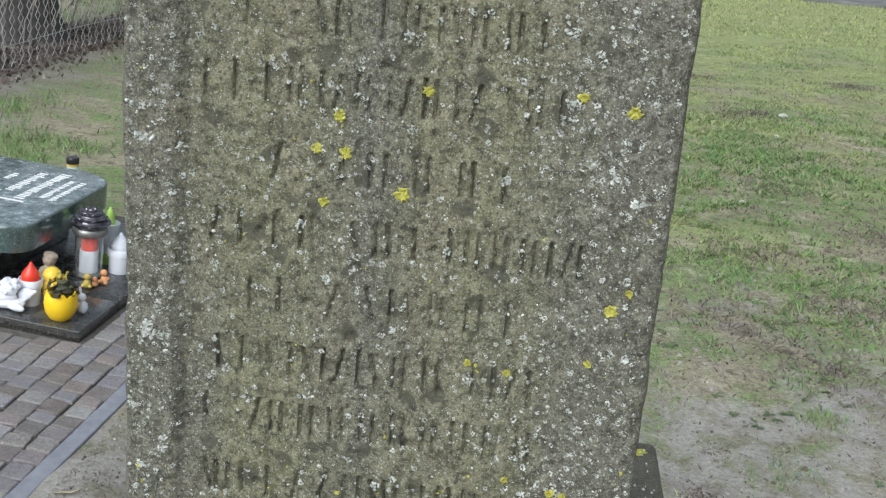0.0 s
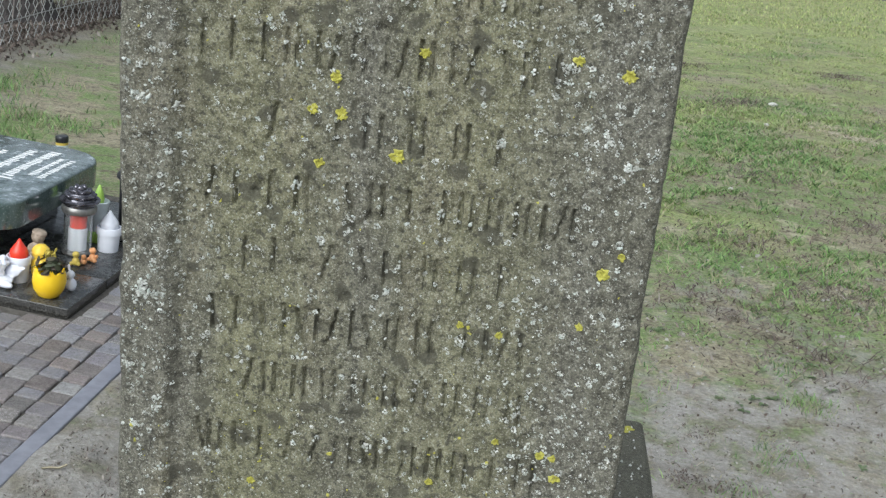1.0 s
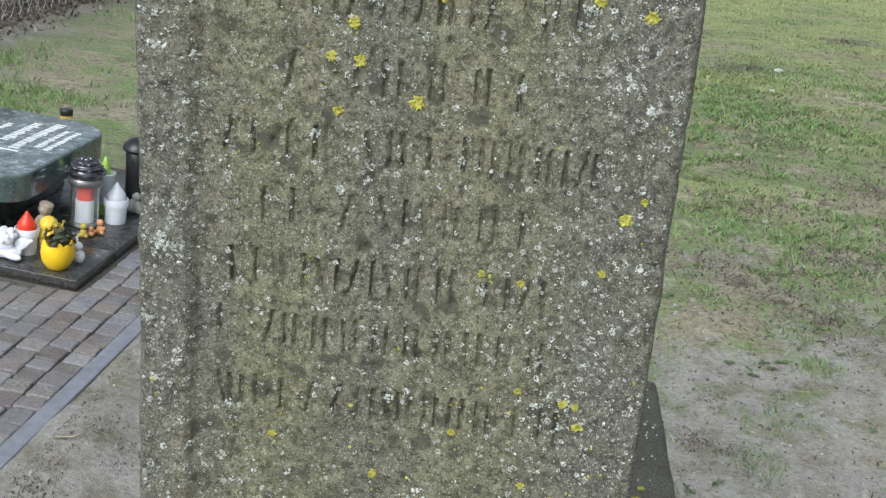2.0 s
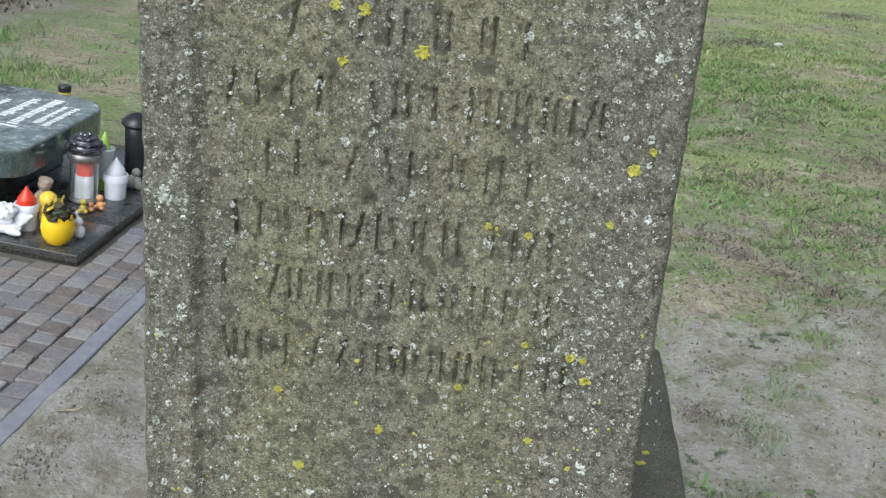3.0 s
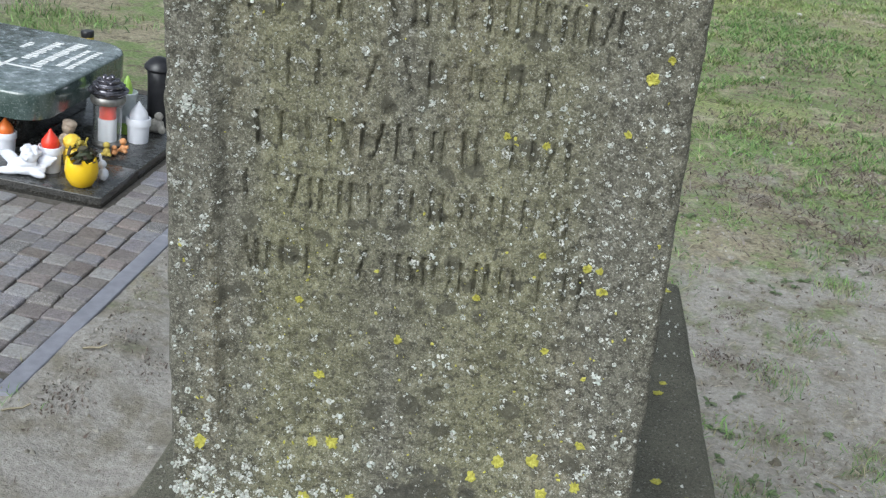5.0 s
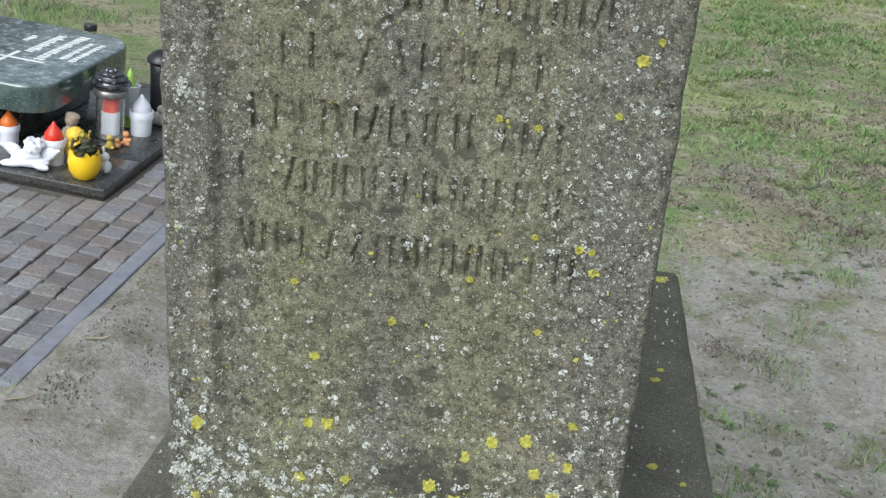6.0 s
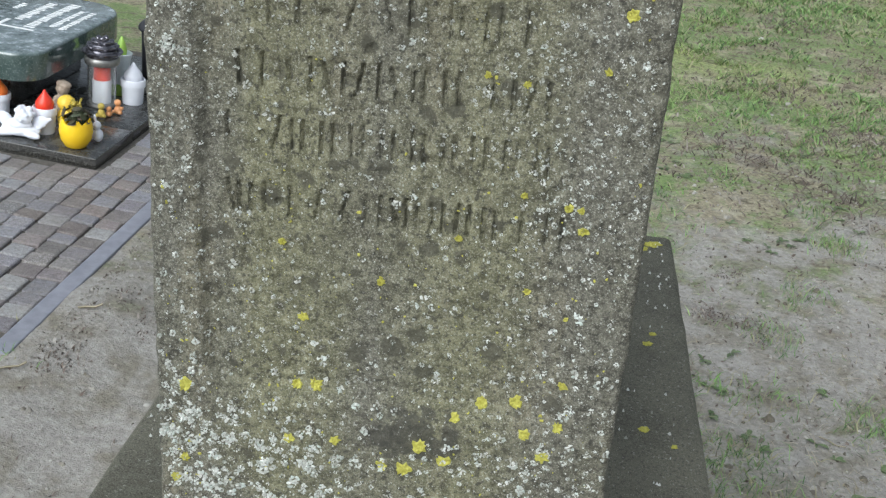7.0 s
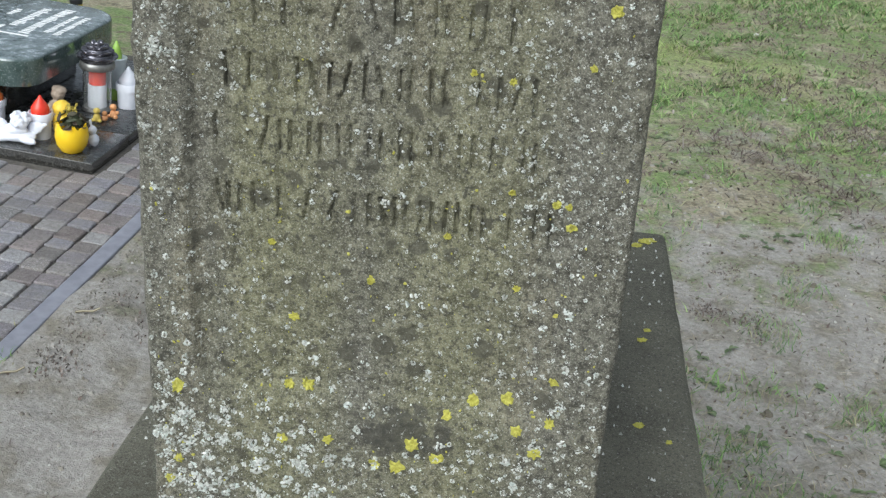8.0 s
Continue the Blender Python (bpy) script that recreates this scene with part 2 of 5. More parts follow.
def grass_blade():
    """Blades whose tone follows their tuft and the lie of the lawn, and differs from blade to blade."""
    n = Nodes("grass_blades")
    r = n.add("ShaderNodeNewGeometry").outputs["Random Per Island"]
    tuft, lie = n.noise(5.0, 4.0, 0.7), n.noise(0.9, 4.0, 0.6)
    p = n.add("ShaderNodeSeparateXYZ")
    n.link(n.place(), p.inputs[0])
    far = n.math("ADD", n.math("MULTIPLY", lie, 0.9), n.math("ADD", n.math("MULTIPLY", p.outputs["Y"], 0.016), n.math("MAXIMUM", n.math("MINIMUM", n.math("MULTIPLY", p.outputs["X"], 0.09), 0.0), -0.22)))
    cool = n.mix(r, (0.035, 0.085, 0.022), (0.26, 0.42, 0.13))
    warm = n.mix(r, (0.08, 0.12, 0.03), (0.54, 0.60, 0.23))
    c = n.mix(n.ramp(n.math("ADD", n.math("MULTIPLY", tuft, 0.35), n.math("MULTIPLY", far, 0.65)), 0.52, 0.68), cool, warm)
    c = n.mix(n.math("MULTIPLY", n.ramp(n.math("FRACT", n.math("MULTIPLY", r, 9.7)), 0.66, 0.70), 0.8), c, (0.36, 0.31, 0.20))
    return n.done(c, 0.6)


STONE = weathered_stone("lichened_concrete")
STONE_DAMP = weathered_stone("damp_dark_concrete", wet=True)
GROUND = ground_material()
SETT = sett_stone()
JOINT = plain("joint_sand", (0.065, 0.058, 0.05), (0.16, 0.145, 0.125), 60.0, 0.95, 0.004)
OLD_PATH = plain("old_path_concrete", (0.10, 0.10, 0.095), (0.24, 0.235, 0.225), 2.5, 0.9, 0.01, 14.0)
KERB = plain("kerb_concrete", (0.20, 0.203, 0.235), (0.29, 0.293, 0.335), 22.0, 0.7, 0.0015)
# the green slab's top gets a strong painted sky reflection, the dark plates little
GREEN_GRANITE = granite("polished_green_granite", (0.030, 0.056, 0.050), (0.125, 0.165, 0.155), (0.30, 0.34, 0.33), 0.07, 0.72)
BLACK_GRANITE = granite("polished_dark_granite", (0.022, 0.021, 0.018), (0.036, 0.034, 0.030), (0.12, 0.115, 0.105), 0.14, 0.12)
WHITE_PAINT = plain("white_engraving_paint", (0.80, 0.80, 0.80), (0.88, 0.88, 0.87), 60.0, 0.6)
WHITE_PLASTIC = plain("white_candle_plastic", (0.76, 0.77, 0.83), (0.84, 0.85, 0.91), 30.0, 0.35, 0.0002)
RED_PLASTIC = plain("red_flame_plastic", (0.72, 0.035, 0.02), (0.85, 0.07, 0.03), 40.0, 0.3, 0.0002)
ORANGE_PLASTIC = plain("orange_flame_plastic", (0.78, 0.17, 0.03), (0.88, 0.24, 0.05), 40.0, 0.3, 0.0002)
GREEN_PLASTIC = plain("green_flame_plastic", (0.24, 0.45, 0.07), (0.45, 0.62, 0.12), 40.0, 0.35, 0.0002)
PALE_PLASTIC = plain("pale_translucent_plastic", (0.55, 0.60, 0.62), (0.70, 0.75, 0.76), 30.0, 0.3, 0.0002)
YELLOW_GLAZE = plain("yellow_glaze", (0.86, 0.52, 0.01), (0.92, 0.62, 0.02), 12.0, 0.22, 0.0002)
PLASTER = plain("white_plaster", (0.70, 0.72, 0.79), (0.82, 0.83, 0.89), 30.0, 0.75, 0.0008)
YELLOW_CLAY = plain("yellow_painted_clay", (0.80, 0.52, 0.04), (0.88, 0.64, 0.08), 50.0, 0.5, 0.0005)
BROWN_CLAY = plain("brown_painted_clay", (0.30, 0.23, 0.17), (0.46, 0.37, 0.29), 80.0, 0.6, 0.0006)
ORANGE_CLAY = plain("orange_painted_clay", (0.62, 0.24, 0.07), (0.75, 0.42, 0.22), 90.0, 0.5, 0.0006)
OCHRE_CLAY = plain("ochre_painted_clay", (0.52, 0.38, 0.06), (0.66, 0.52, 0.12), 90.0, 0.5, 0.0006)
GREY_STONE = plain("grey_cast_stone", (0.20, 0.19, 0.17), (0.42, 0.40, 0.36), 70.0, 0.85, 0.002)
BLACK_METAL = plain("black_lacquer", (0.012, 0.012, 0.014), (0.03, 0.03, 0.034), 40.0, 0.28, 0.0002)
DARK_SILVER = plain("dark_silvered_plastic", (0.10, 0.095, 0.11), (0.30, 0.29, 0.32), 60.0, 0.22, 0.0003, Metallic=0.85)
STEEL = plain("lantern_tin", (0.22, 0.21, 0.20), (0.36, 0.35, 0.33), 60.0, 0.38, 0.0004, Metallic=0.7)
WIRE = plain("galvanised_wire", (0.34, 0.34, 0.33), (0.50, 0.50, 0.49), 60.0, 0.55, 0.0004, Metallic=0.4)
WHITE_CRUST = pieces("pale_lichen_crust", [(0.48, 0.49, 0.44), (0.74, 0.76, 0.72), (0.36, 0.37, 0.32), (0.64, 0.70, 0.66), (0.88, 0.89, 0.86), (0.60, 0.61, 0.56)], 300.0, 0.95, 0.0008, islands=True, grain=900.0)
YELLOW_CRUST = plain("yellow_lichen", (0.31, 0.29, 0.035), (0.59, 0.56, 0.13), 350.0, 0.9, 0.001, 1200.0)
GRASS = grass_blade()
PALE_STRAW = pieces("pale_straw", [(0.55, 0.49, 0.36), (0.66, 0.60, 0.48), (0.44, 0.38, 0.27)], 12.0, 0.85, 0.0005, islands=True)
STRAW = pieces("dry_grass", [(0.30, 0.26, 0.16), (0.40, 0.35, 0.23), (0.20, 0.17, 0.10), (0.48, 0.43, 0.31), (0.14, 0.115, 0.075)], 12.0, 0.85, 0.0005, islands=True)
LITTER = pieces("leaf_litter", [(0.07, 0.055, 0.045), (0.17, 0.13, 0.11), (0.25, 0.205, 0.175), (0.10, 0.08, 0.07), (0.40, 0.36, 0.32)], 12.0, 0.85, 0.0005, islands=True)
PEBBLE = pieces("pale_pebbles", [(0.62, 0.60, 0.56), (0.45, 0.43, 0.39), (0.72, 0.71, 0.68), (0.30, 0.28, 0.25)], 40.0, 0.7, 0.001, islands=True)
CLOD = pieces("sandy_clods", [(0.26, 0.235, 0.195), (0.42, 0.40, 0.36), (0.16, 0.14, 0.105), (0.34, 0.315, 0.27), (0.52, 0.50, 0.46)], 60.0, 0.95, 0.002, islands=True)
WEED = pieces("broad_weed_leaf", [(0.10, 0.15, 0.06), (0.17, 0.23, 0.10), (0.13, 0.19, 0.085), (0.24, 0.29, 0.16)], 60.0, 0.55, 0.001, islands=True)
LEAF = pieces("dark_plant_leaf", [(0.035, 0.05, 0.02), (0.07, 0.075, 0.035), (0.10, 0.07, 0.05), (0.05, 0.045, 0.035)], 60.0, 0.6, 0.0008, islands=True)
FLOWER = plain("withered_yellow_flower", (0.42, 0.32, 0.05), (0.62, 0.50, 0.10), 120.0, 0.8, 0.001)
TRUNK_BARK = plain("dark_trunk_bark", (0.045, 0.040, 0.038), (0.115, 0.10, 0.095), 14.0, 0.95, 0.02, 60.0)
BARK = pieces("thicket_bark", [(0.18, 0.155, 0.14), (0.28, 0.245, 0.225), (0.36, 0.32, 0.30), (0.14, 0.12, 0.105)], 30.0, 0.9, 0.002, islands=True)


def clear_glass():
    n = Nodes("lantern_glass")
    smear = n.ramp(n.noise(45.0, 4.0), 0.35, 0.75)
    return n.done((0.96, 0.97, 0.96), n.math("ADD", n.math("MULTIPLY", smear, 0.14), 0.03), None, Transmission_Weight=0.96, IOR=1.45)


GLASS = clear_glass()

# ---------------------------------------------------------------- building helpers


def mesh_from(bm, name, material):
    me = bpy.data.meshes.new(name)
    bm.to_mesh(me)
    bm.free()
    me.materials.append(material)
    return me


def smooth(me, angle=40):
    me.shade_smooth()
    me.set_sharp_from_angle(angle=radians(angle))


def part(name, bm, material, parent, label="", soft=True):
    me = mesh_from(bm, name, material)
    if soft:
        smooth(me)
    ob = new(name, me)
    ob.parent = parent
    if label:
        tagged(ob, label)
    return ob


def thing(name, m, label, category, group="", kind=""):
    ob = new(name)
    ob.empty_display_size = 0.05
    ob.matrix_world = m
    return tagged(ob, label, category, group, kind)


def numpy_mesh(name, verts, faces, material, soft=False):
    me = bpy.data.meshes.new(name)
    me.from_pydata([tuple(v) for v in verts], [], [tuple(f) for f in faces])
    me.materials.append(material)
    if soft:
        me.shade_smooth()
    return me


def box(bm, x0, x1, y0, y1, z0, z1, bevel=0.0, seg=2):
    made = bmesh.ops.create_cube(bm, size=1.0, matrix=Matrix.Translation(((x0 + x1) / 2, (y0 + y1) / 2, (z0 + z1) / 2)) @ Matrix.Diagonal((x1 - x0, y1 - y0, z1 - z0, 1)))
    if bevel:
        edges = {e for v in made["verts"] for e in v.link_edges}
        bmesh.ops.bevel(bm, geom=list(edges), offset=bevel, segments=seg, profile=0.5, affect="EDGES")
    return bm


def lathe(profile, seg=32, bm=None, at=(0, 0, 0), wobble=0.0):
    """A turned body from (radius, height) pairs; a radius of 0 closes it."""
    bm = bm or bmesh.new()
    rings = []
    for r, z in profile:
        if r < 1e-6:
            rings.append([bm.verts.new((at[0], at[1], at[2] + z))])
        else:
            rings.append([bm.verts.new((at[0] + r * (1 + wobble * math.sin(5 * a)) * math.cos(a), at[1] + r * math.sin(a), at[2] + z)) for a in [2 * math.pi * k / seg for k in range(seg)]])
    for lo, hi in zip(rings, rings[1:]):
        for k in range(seg):
            j = (k + 1) % seg
            if len(lo) == 1 and len(hi) > 1:
                bm.faces.new((lo[0], hi[k], hi[j]))
            elif len(hi) == 1 and len(lo) > 1:
                bm.faces.new((lo[k], lo[j], hi[0]))
            elif len(lo) > 1:
                bm.faces.new((lo[k], lo[j], hi[j], hi[k]))
    bmesh.ops.recalc_face_normals(bm, faces=bm.faces)
    return bm


def blob(bm, at, size, turn=(0, 0, 0), rough=0.0, sub=2):
    made = bmesh.ops.create_icosphere(bm, subdivisions=sub, radius=1.0)["verts"]
    m = Matrix.LocRotScale(at, Euler([radians(a) for a in turn]), size)
    for v in made:
        k = 1 + rough * noise.noise(v.co * 2.3 + Vector(at) * 40)
        v.co = m @ (v.co * k)
    return bm


def tube(bm, points, radius, seg=6):
    """A round bar along a few points."""
    rings = []
    pts = [Vector(p) for p in points]
    for k, p in enumerate(pts):
        way = (pts[min(k + 1, len(pts) - 1)] - pts[max(k - 1, 0)]).normalized()
        side = way.orthogonal().normalized()
        up = way.cross(side)
        rings.append([bm.verts.new(p + radius * (math.cos(a) * side + math.sin(a) * up)) for a in [2 * math.pi * j / seg for j in range(seg)]])
    for lo, hi in zip(rings, rings[1:]):
        for j in range(seg):
            bm.faces.new((lo[j], lo[(j + 1) % seg], hi[(j + 1) % seg], hi[j]))
    bm.faces.new(rings[0][::-1])
    bm.faces.new(rings[-1])
    return bm


# The paved plot is laid a little askew and rises gently away from its kerb.
PLOT = pose(-1.11, 2.9, 0.0, 0, 4, -2)
RNG = np.random.default_rng(7)


def value_noise(x, y, seed=0):
    """Smooth noise of two arrays, in -1 to 1."""
    xi, yi = np.floor(x).astype(int), np.floor(y).astype(int)
    fx, fy = x - xi, y - yi
    fx, fy = fx * fx * (3 - 2 * fx), fy * fy * (3 - 2 * fy)

    def h(a, b):
        k = (a * 374761393 + b * 668265263 + seed * 974711) & 0x7FFFFFFF
        k = ((k ^ (k >> 13)) * 1274126177) & 0x7FFFFFFF
        return ((k ^ (k >> 16)) & 0xFFFF) / 32767.5 - 1

    top = h(xi, yi) * (1 - fx) + h(xi + 1, yi) * fx
    low = h(xi, yi + 1) * (1 - fx) + h(xi + 1, yi + 1) * fx
    return top * (1 - fy) + low * fy


def step(x, a, b):
    k = np.clip((x - a) / (b - a), 0, 1)
    return k * k * (3 - 2 * k)


def land(x, y):
    """The lie of the ground."""
    x, y = np.asarray(x, float), np.asarray(y, float)
    west = 0.07 * np.clip(-1.11 - x, 0, 4.5)
    beside = step(y, 1.4, 2.1) * (1 - step(y, 4.7, 5.5)) * step(x, -1.3, -1.11) * (1 - step(x, -1.1, -0.85))
    z = west - 0.05 - 0.092 * step(x, -1.0, 0.65) + 0.048 * beside
    bare = 1 - 0.85 * step(-x, 1.05, 1.2) * step(-y, -4.6, -4.3) * step(y, 2.0, 2.25) * step(x, -2.9, -2.6)
    z = z + bare * (0.014 * value_noise(x * 2.1, y * 2.1, 3) + 0.007 * value_noise(x * 7.3, y * 7.3, 5) + 0.004 * value_noise(x * 19.0, y * 19.0, 9))
    return z


# ---------------------------------------------------------------- ground
def build_ground():
    near_x = np.arange(-5.0, 4.0, 0.045)
    near_y = np.arange(0.6, 9.0, 0.045)
    out = np.geomspace(0.06, 320, 48)
    xs = np.r_[-5.0 - out[::-1], near_x, 4.0 + out]
    ys = np.r_[0.6 - out[::-1], near_y, 9.0 + out]
    gx, gy = np.meshgrid(xs, ys)
    gz = land(gx, gy)
    verts = np.stack([gx, gy, gz], -1).reshape(-1, 3)
    w = len(xs)
    i = (np.arange(len(ys) - 1)[:, None] * w + np.arange(w - 1)).ravel()
    faces = np.stack([i, i + 1, i + 1 + w, i + w], -1)
    ob = new("ground", numpy_mesh("ground", verts, faces.tolist(), GROUND, True))
    tagged(ob, "trodden sandy ground with thin patchy turf", "ground", kind="structure")


build_ground()

# a paler strip of path far off behind the lawn
bm = bmesh.new()
box(bm, 5.6, 40.0, 28.2, 31.0, -0.3, -0.06, 0.02)
ob = new("path", mesh_from(bm, "path", OLD_PATH))
tagged(ob, "grey concrete path at the far end of the lawn", "path", kind="structure")

# ---------------------------------------------------------------- the inscribed stone
X0, X1, FRONT, BACK, FOOT, HEAD = -0.2375, 0.1515, 0.764, 0.985, 0.655, 1.72
# rows of lettering: baseline, then runs of (from, to, letters)
LINES = [
    (1.455, ((-0.150, -0.128, 1), (-0.100, 0.060, 7))),
    (1.405, ((-0.152, -0.132, 1), (-0.103, 0.054, 7))),
    (1.354, ((-0.180, -0.157, 1), (-0.136, 0.073, 9))),
    (1.300, ((-0.130, -0.108, 1), (-0.080, 0.038, 4))),
    (1.249, ((-0.175, -0.150, 1), (-0.127, -0.022, 4), (0.001, 0.096, 5))),
    (1.199, ((-0.144, -0.118, 1), (-0.085, 0.049, 5))),
    (1.149, ((-0.167, -0.145, 1), (-0.128, 0.071, 8))),
    (1.101, ((-0.176, -0.158, 1), (-0.140, 0.089, 10))),
    (1.046, ((-0.176, -0.144, 2), (-0.126, 0.091, 11))),
]
CAP = 0.0275


def strokes():
    """The worn bars that stand for the carved letters: (x, bottom, top, depth, slant) and dots between the words."""
    rng = random.Random(21)
    bars, dots = [], []
    for base, runs in LINES:
        for k, (a, b, count) in enumerate(runs):
            cell = (b - a + 0.006) / count
            for j in range(count):
                left = a + j * cell
                wide = cell - 0.0075
                fade = rng.uniform(0.7, 1.12)
                lean = rng.choice((0, 0, 0, 0.22, -0.22))
                bars.append((left + max(0.0, -lean) * CAP, base, base + CAP * rng.uniform(0.94, 1.04), fade, lean))
                if rng.random() < 0.72:
                    bars.append((left + wide * rng.uniform(0.85, 1.0), base, base + CAP * rng.uniform(0.94, 1.04), fade, 0))
            if k + 1 < len(runs):
                dots.append(((b + runs[k + 1][0]) / 2, base + CAP * 0.45))
    return bars, dots


BARS, DOTS = strokes()


def relief(x, z):
    """How far the worn face stands behind its rim, in metres, over arrays of places on it."""
    wob = 0.0025 * value_noise(z * 23, x * 11, 2)
    left = step(x + wob, -0.2005, -0.188)
    right = 1 - step(x + wob, 0.088, 0.124)
    low = step(z + 0.006 * value_noise(x * 30, z * 12, 4), 0.872, 0.900)
    # rounded lower corners
    cx, cz, r = -0.150, 0.925, 0.046
    out = np.hypot(np.minimum(x - cx, 0), np.minimum(z - cz, 0))
    corner = 1 - step(out, r - 0.008, r + 0.002)
    deep = 0.0085 * np.minimum(np.minimum(left, right), np.minimum(low, np.where((x < cx) & (z < cz), corner, 1)))
    deep = deep + 0.0012 * value_noise(x * 60, z * 60, 6) + 0.0007 * value_noise(x * 170, z * 170, 7) + 0.0016 * value_noise(x * 14, z * 10, 8)
    pit = value_noise(x * 75, z * 75, 12)
    deep = deep + 0.0022 * step(pit, 0.62, 0.9)
    return deep


def carve(deep, xs, zs):
    """Cuts the bars and dots into a grid of depths over the places xs, zs."""
    for bx, b0, b1, fade, slant in BARS:
        c0, c1 = np.searchsorted(xs, (bx - 0.012, bx + 0.012))
        r0, r1 = np.searchsorted(zs, (b0 - 0.003, b1 + 0.003))
        if r1 <= r0:
            continue
        x, z = np.meshgrid(xs[c0:c1], zs[r0:r1])
        near = np.abs(x - bx - slant * (z - b0) - 0.0007 * value_noise(z * 160, x * 0 + bx * 91, 13))
        inside = (1 - step(near, 0.0007, 0.0021)) * step(z, b0 - 0.001, b0 + 0.001) * (1 - step(z, b1 - 0.001, b1 + 0.001))
        deep[r0:r1, c0:c1] += 0.0040 * fade * inside
    for dx, dz in DOTS:
        c0, c1 = np.searchsorted(xs, (dx - 0.005, dx + 0.005))
        r0, r1 = np.searchsorted(zs, (dz - 0.005, dz + 0.005))
        x, z = np.meshgrid(xs[c0:c1], zs[r0:r1])
        deep[r0:r1, c0:c1] += 0.003 * (1 - step(np.hypot(x - dx, z - dz), 0.0015, 0.0034))
    return deep


def build_stele():
    root = thing("memorial_stone", pose(0, FRONT, FOOT), "upright concrete memorial stone with worn carved rows, spotted with lichen", "memorial stone")
    xs = np.linspace(X0, X1, 260)
    zs = np.r_[np.linspace(FOOT, 0.755, 14)[:-1], np.arange(0.755, 1.475, 0.0015), np.linspace(1.475, HEAD, 24)]
    gx, gz = np.meshgrid(xs, zs)
    deep = carve(relief(gx, gz), xs, zs)
    chip = 0.7 + 0.5 * value_noise(gz * 40, gx * 3, 31)
    for edge in (gx - X0, X1 - gx):
        r = 0.007 * chip + 0.002
        k = np.clip(1 - edge / r, 0, 1)
        deep = deep + r * (1 - np.sqrt(1 - np.clip(k, 0, 0.98) ** 2))
    nx, nz = len(xs), len(zs)
    sway = 0.0007 * value_noise(gz * 28, gx * 0 + 5, 33) + 0.0005 * value_noise(gz * 90, gx * 0 + 9, 34)
    rimward = np.where(gx < (X0 + X1) / 2, 1 - step(gx, X0, X0 + 0.02), -(1 - step(-gx, -X1, -X1 + 0.02)))
    front = np.stack([gx + sway * rimward, deep, gz - FOOT], -1).reshape(-1, 3)
    i = (np.arange(nz - 1)[:, None] * nx + np.arange(nx - 1)).ravel()
    faces = np.stack([i, i + 1, i + 1 + nx, i + nx], -1).tolist()
    # sides, back, head and foot close the block
    n = len(front)
    lback = [(X0 + 0.004, BACK - FRONT, z - FOOT) for z in zs]
    rback = [(X1 - 0.004, BACK - FRONT, z - FOOT) for z in zs]
    verts = front.tolist() + lback + rback
    for k in range(nz - 1):
        a, b = k * nx, (k + 1) * nx
        faces.append((n + k, a, b, n + k + 1))
        c, d = a + nx - 1, b + nx - 1
        faces.append((c, n + nz + k, n + nz + k + 1, d))
        faces.append((n + nz + k, n + k, n + k + 1, n + nz + k + 1))
    faces.append([n + nz - 1] + [(nz - 1) * nx + j for j in range(nx)] + [n + 2 * nz - 1])
    faces.append([n + nz] + [j for j in range(nx - 1, -1, -1)] + [n])
    me = numpy_mesh("slab", verts, faces, STONE, True)
    smooth(me, 55)
    body = new("slab", me)
    body.parent = root
    return root


STELE = build_stele()


def crust_mesh(name, spots, material):
    """Many low, ragged crusts: (x, z, radius)."""
    rng = np.random.default_rng(5)
    n = 7
    x, z, r = (np.array(c)[:, None] for c in zip(*spots))
    count = len(x)
    a = np.arange(n) * 2 * np.pi / n + rng.uniform(0, 6, (count, 1))
    rr = r * rng.uniform(0.45, 1.5, (count, n))
    turn, slim = rng.uniform(0, np.pi, (count, 1)), rng.uniform(0.45, 1.0, (count, 1))
    du, dv = rr * np.cos(a), rr * np.sin(a) * slim
    ox, oz = du * np.cos(turn) - dv * np.sin(turn), du * np.sin(turn) + dv * np.cos(turn)
    px, pz = x + ox, z + oz
    y0, y1 = relief(x, z), relief(px, pz)
    lift = np.minimum(0.0010, 0.6 * r)
    mid = np.stack([x + 0.65 * ox, (y0 + y1) / 2 - lift * rng.uniform(-0.1, 2.0, (count, n)), z + 0.65 * oz - FOOT], -1)
    rim = np.stack([px, y1 + 0.0004, pz - FOOT], -1)
    top = np.stack([x, y0 - lift * rng.uniform(0.4, 1.6, (count, 1)), z - FOOT], -1)
    verts = np.concatenate([top, mid, rim], 1).reshape(-1, 3)
    faces = []
    for k in range(0, count * (2 * n + 1), 2 * n + 1):
        for j in range(n):
            q = (j + 1) % n
            faces.append((k, k + 1 + q, k + 1 + j))
            faces.append((k + 1 + j, k + 1 + q, k + 1 + n + q, k + 1 + n + j))
    return numpy_mesh(name, verts.tolist(), faces, material)


# the broadest pale patches: x, z, size
BROAD = [
    (-0.218, 1.177, 0.0062), (-0.207, 1.080, 0.0042), (-0.224, 1.065, 0.0045), (-0.038, 1.411, 0.0048), (0.037, 1.316, 0.0042), (0.128, 1.311, 0.0060),
    (0.111, 1.327, 0.0050), (-0.036, 1.196, 0.0040), (-0.171, 0.835, 0.0065), (-0.105, 0.819, 0.0085), (-0.055, 0.859, 0.0055), (0.094, 1.334, 0.0044), (0.076, 1.374, 0.0046), (-0.14, 0.815, 0.0075),
]


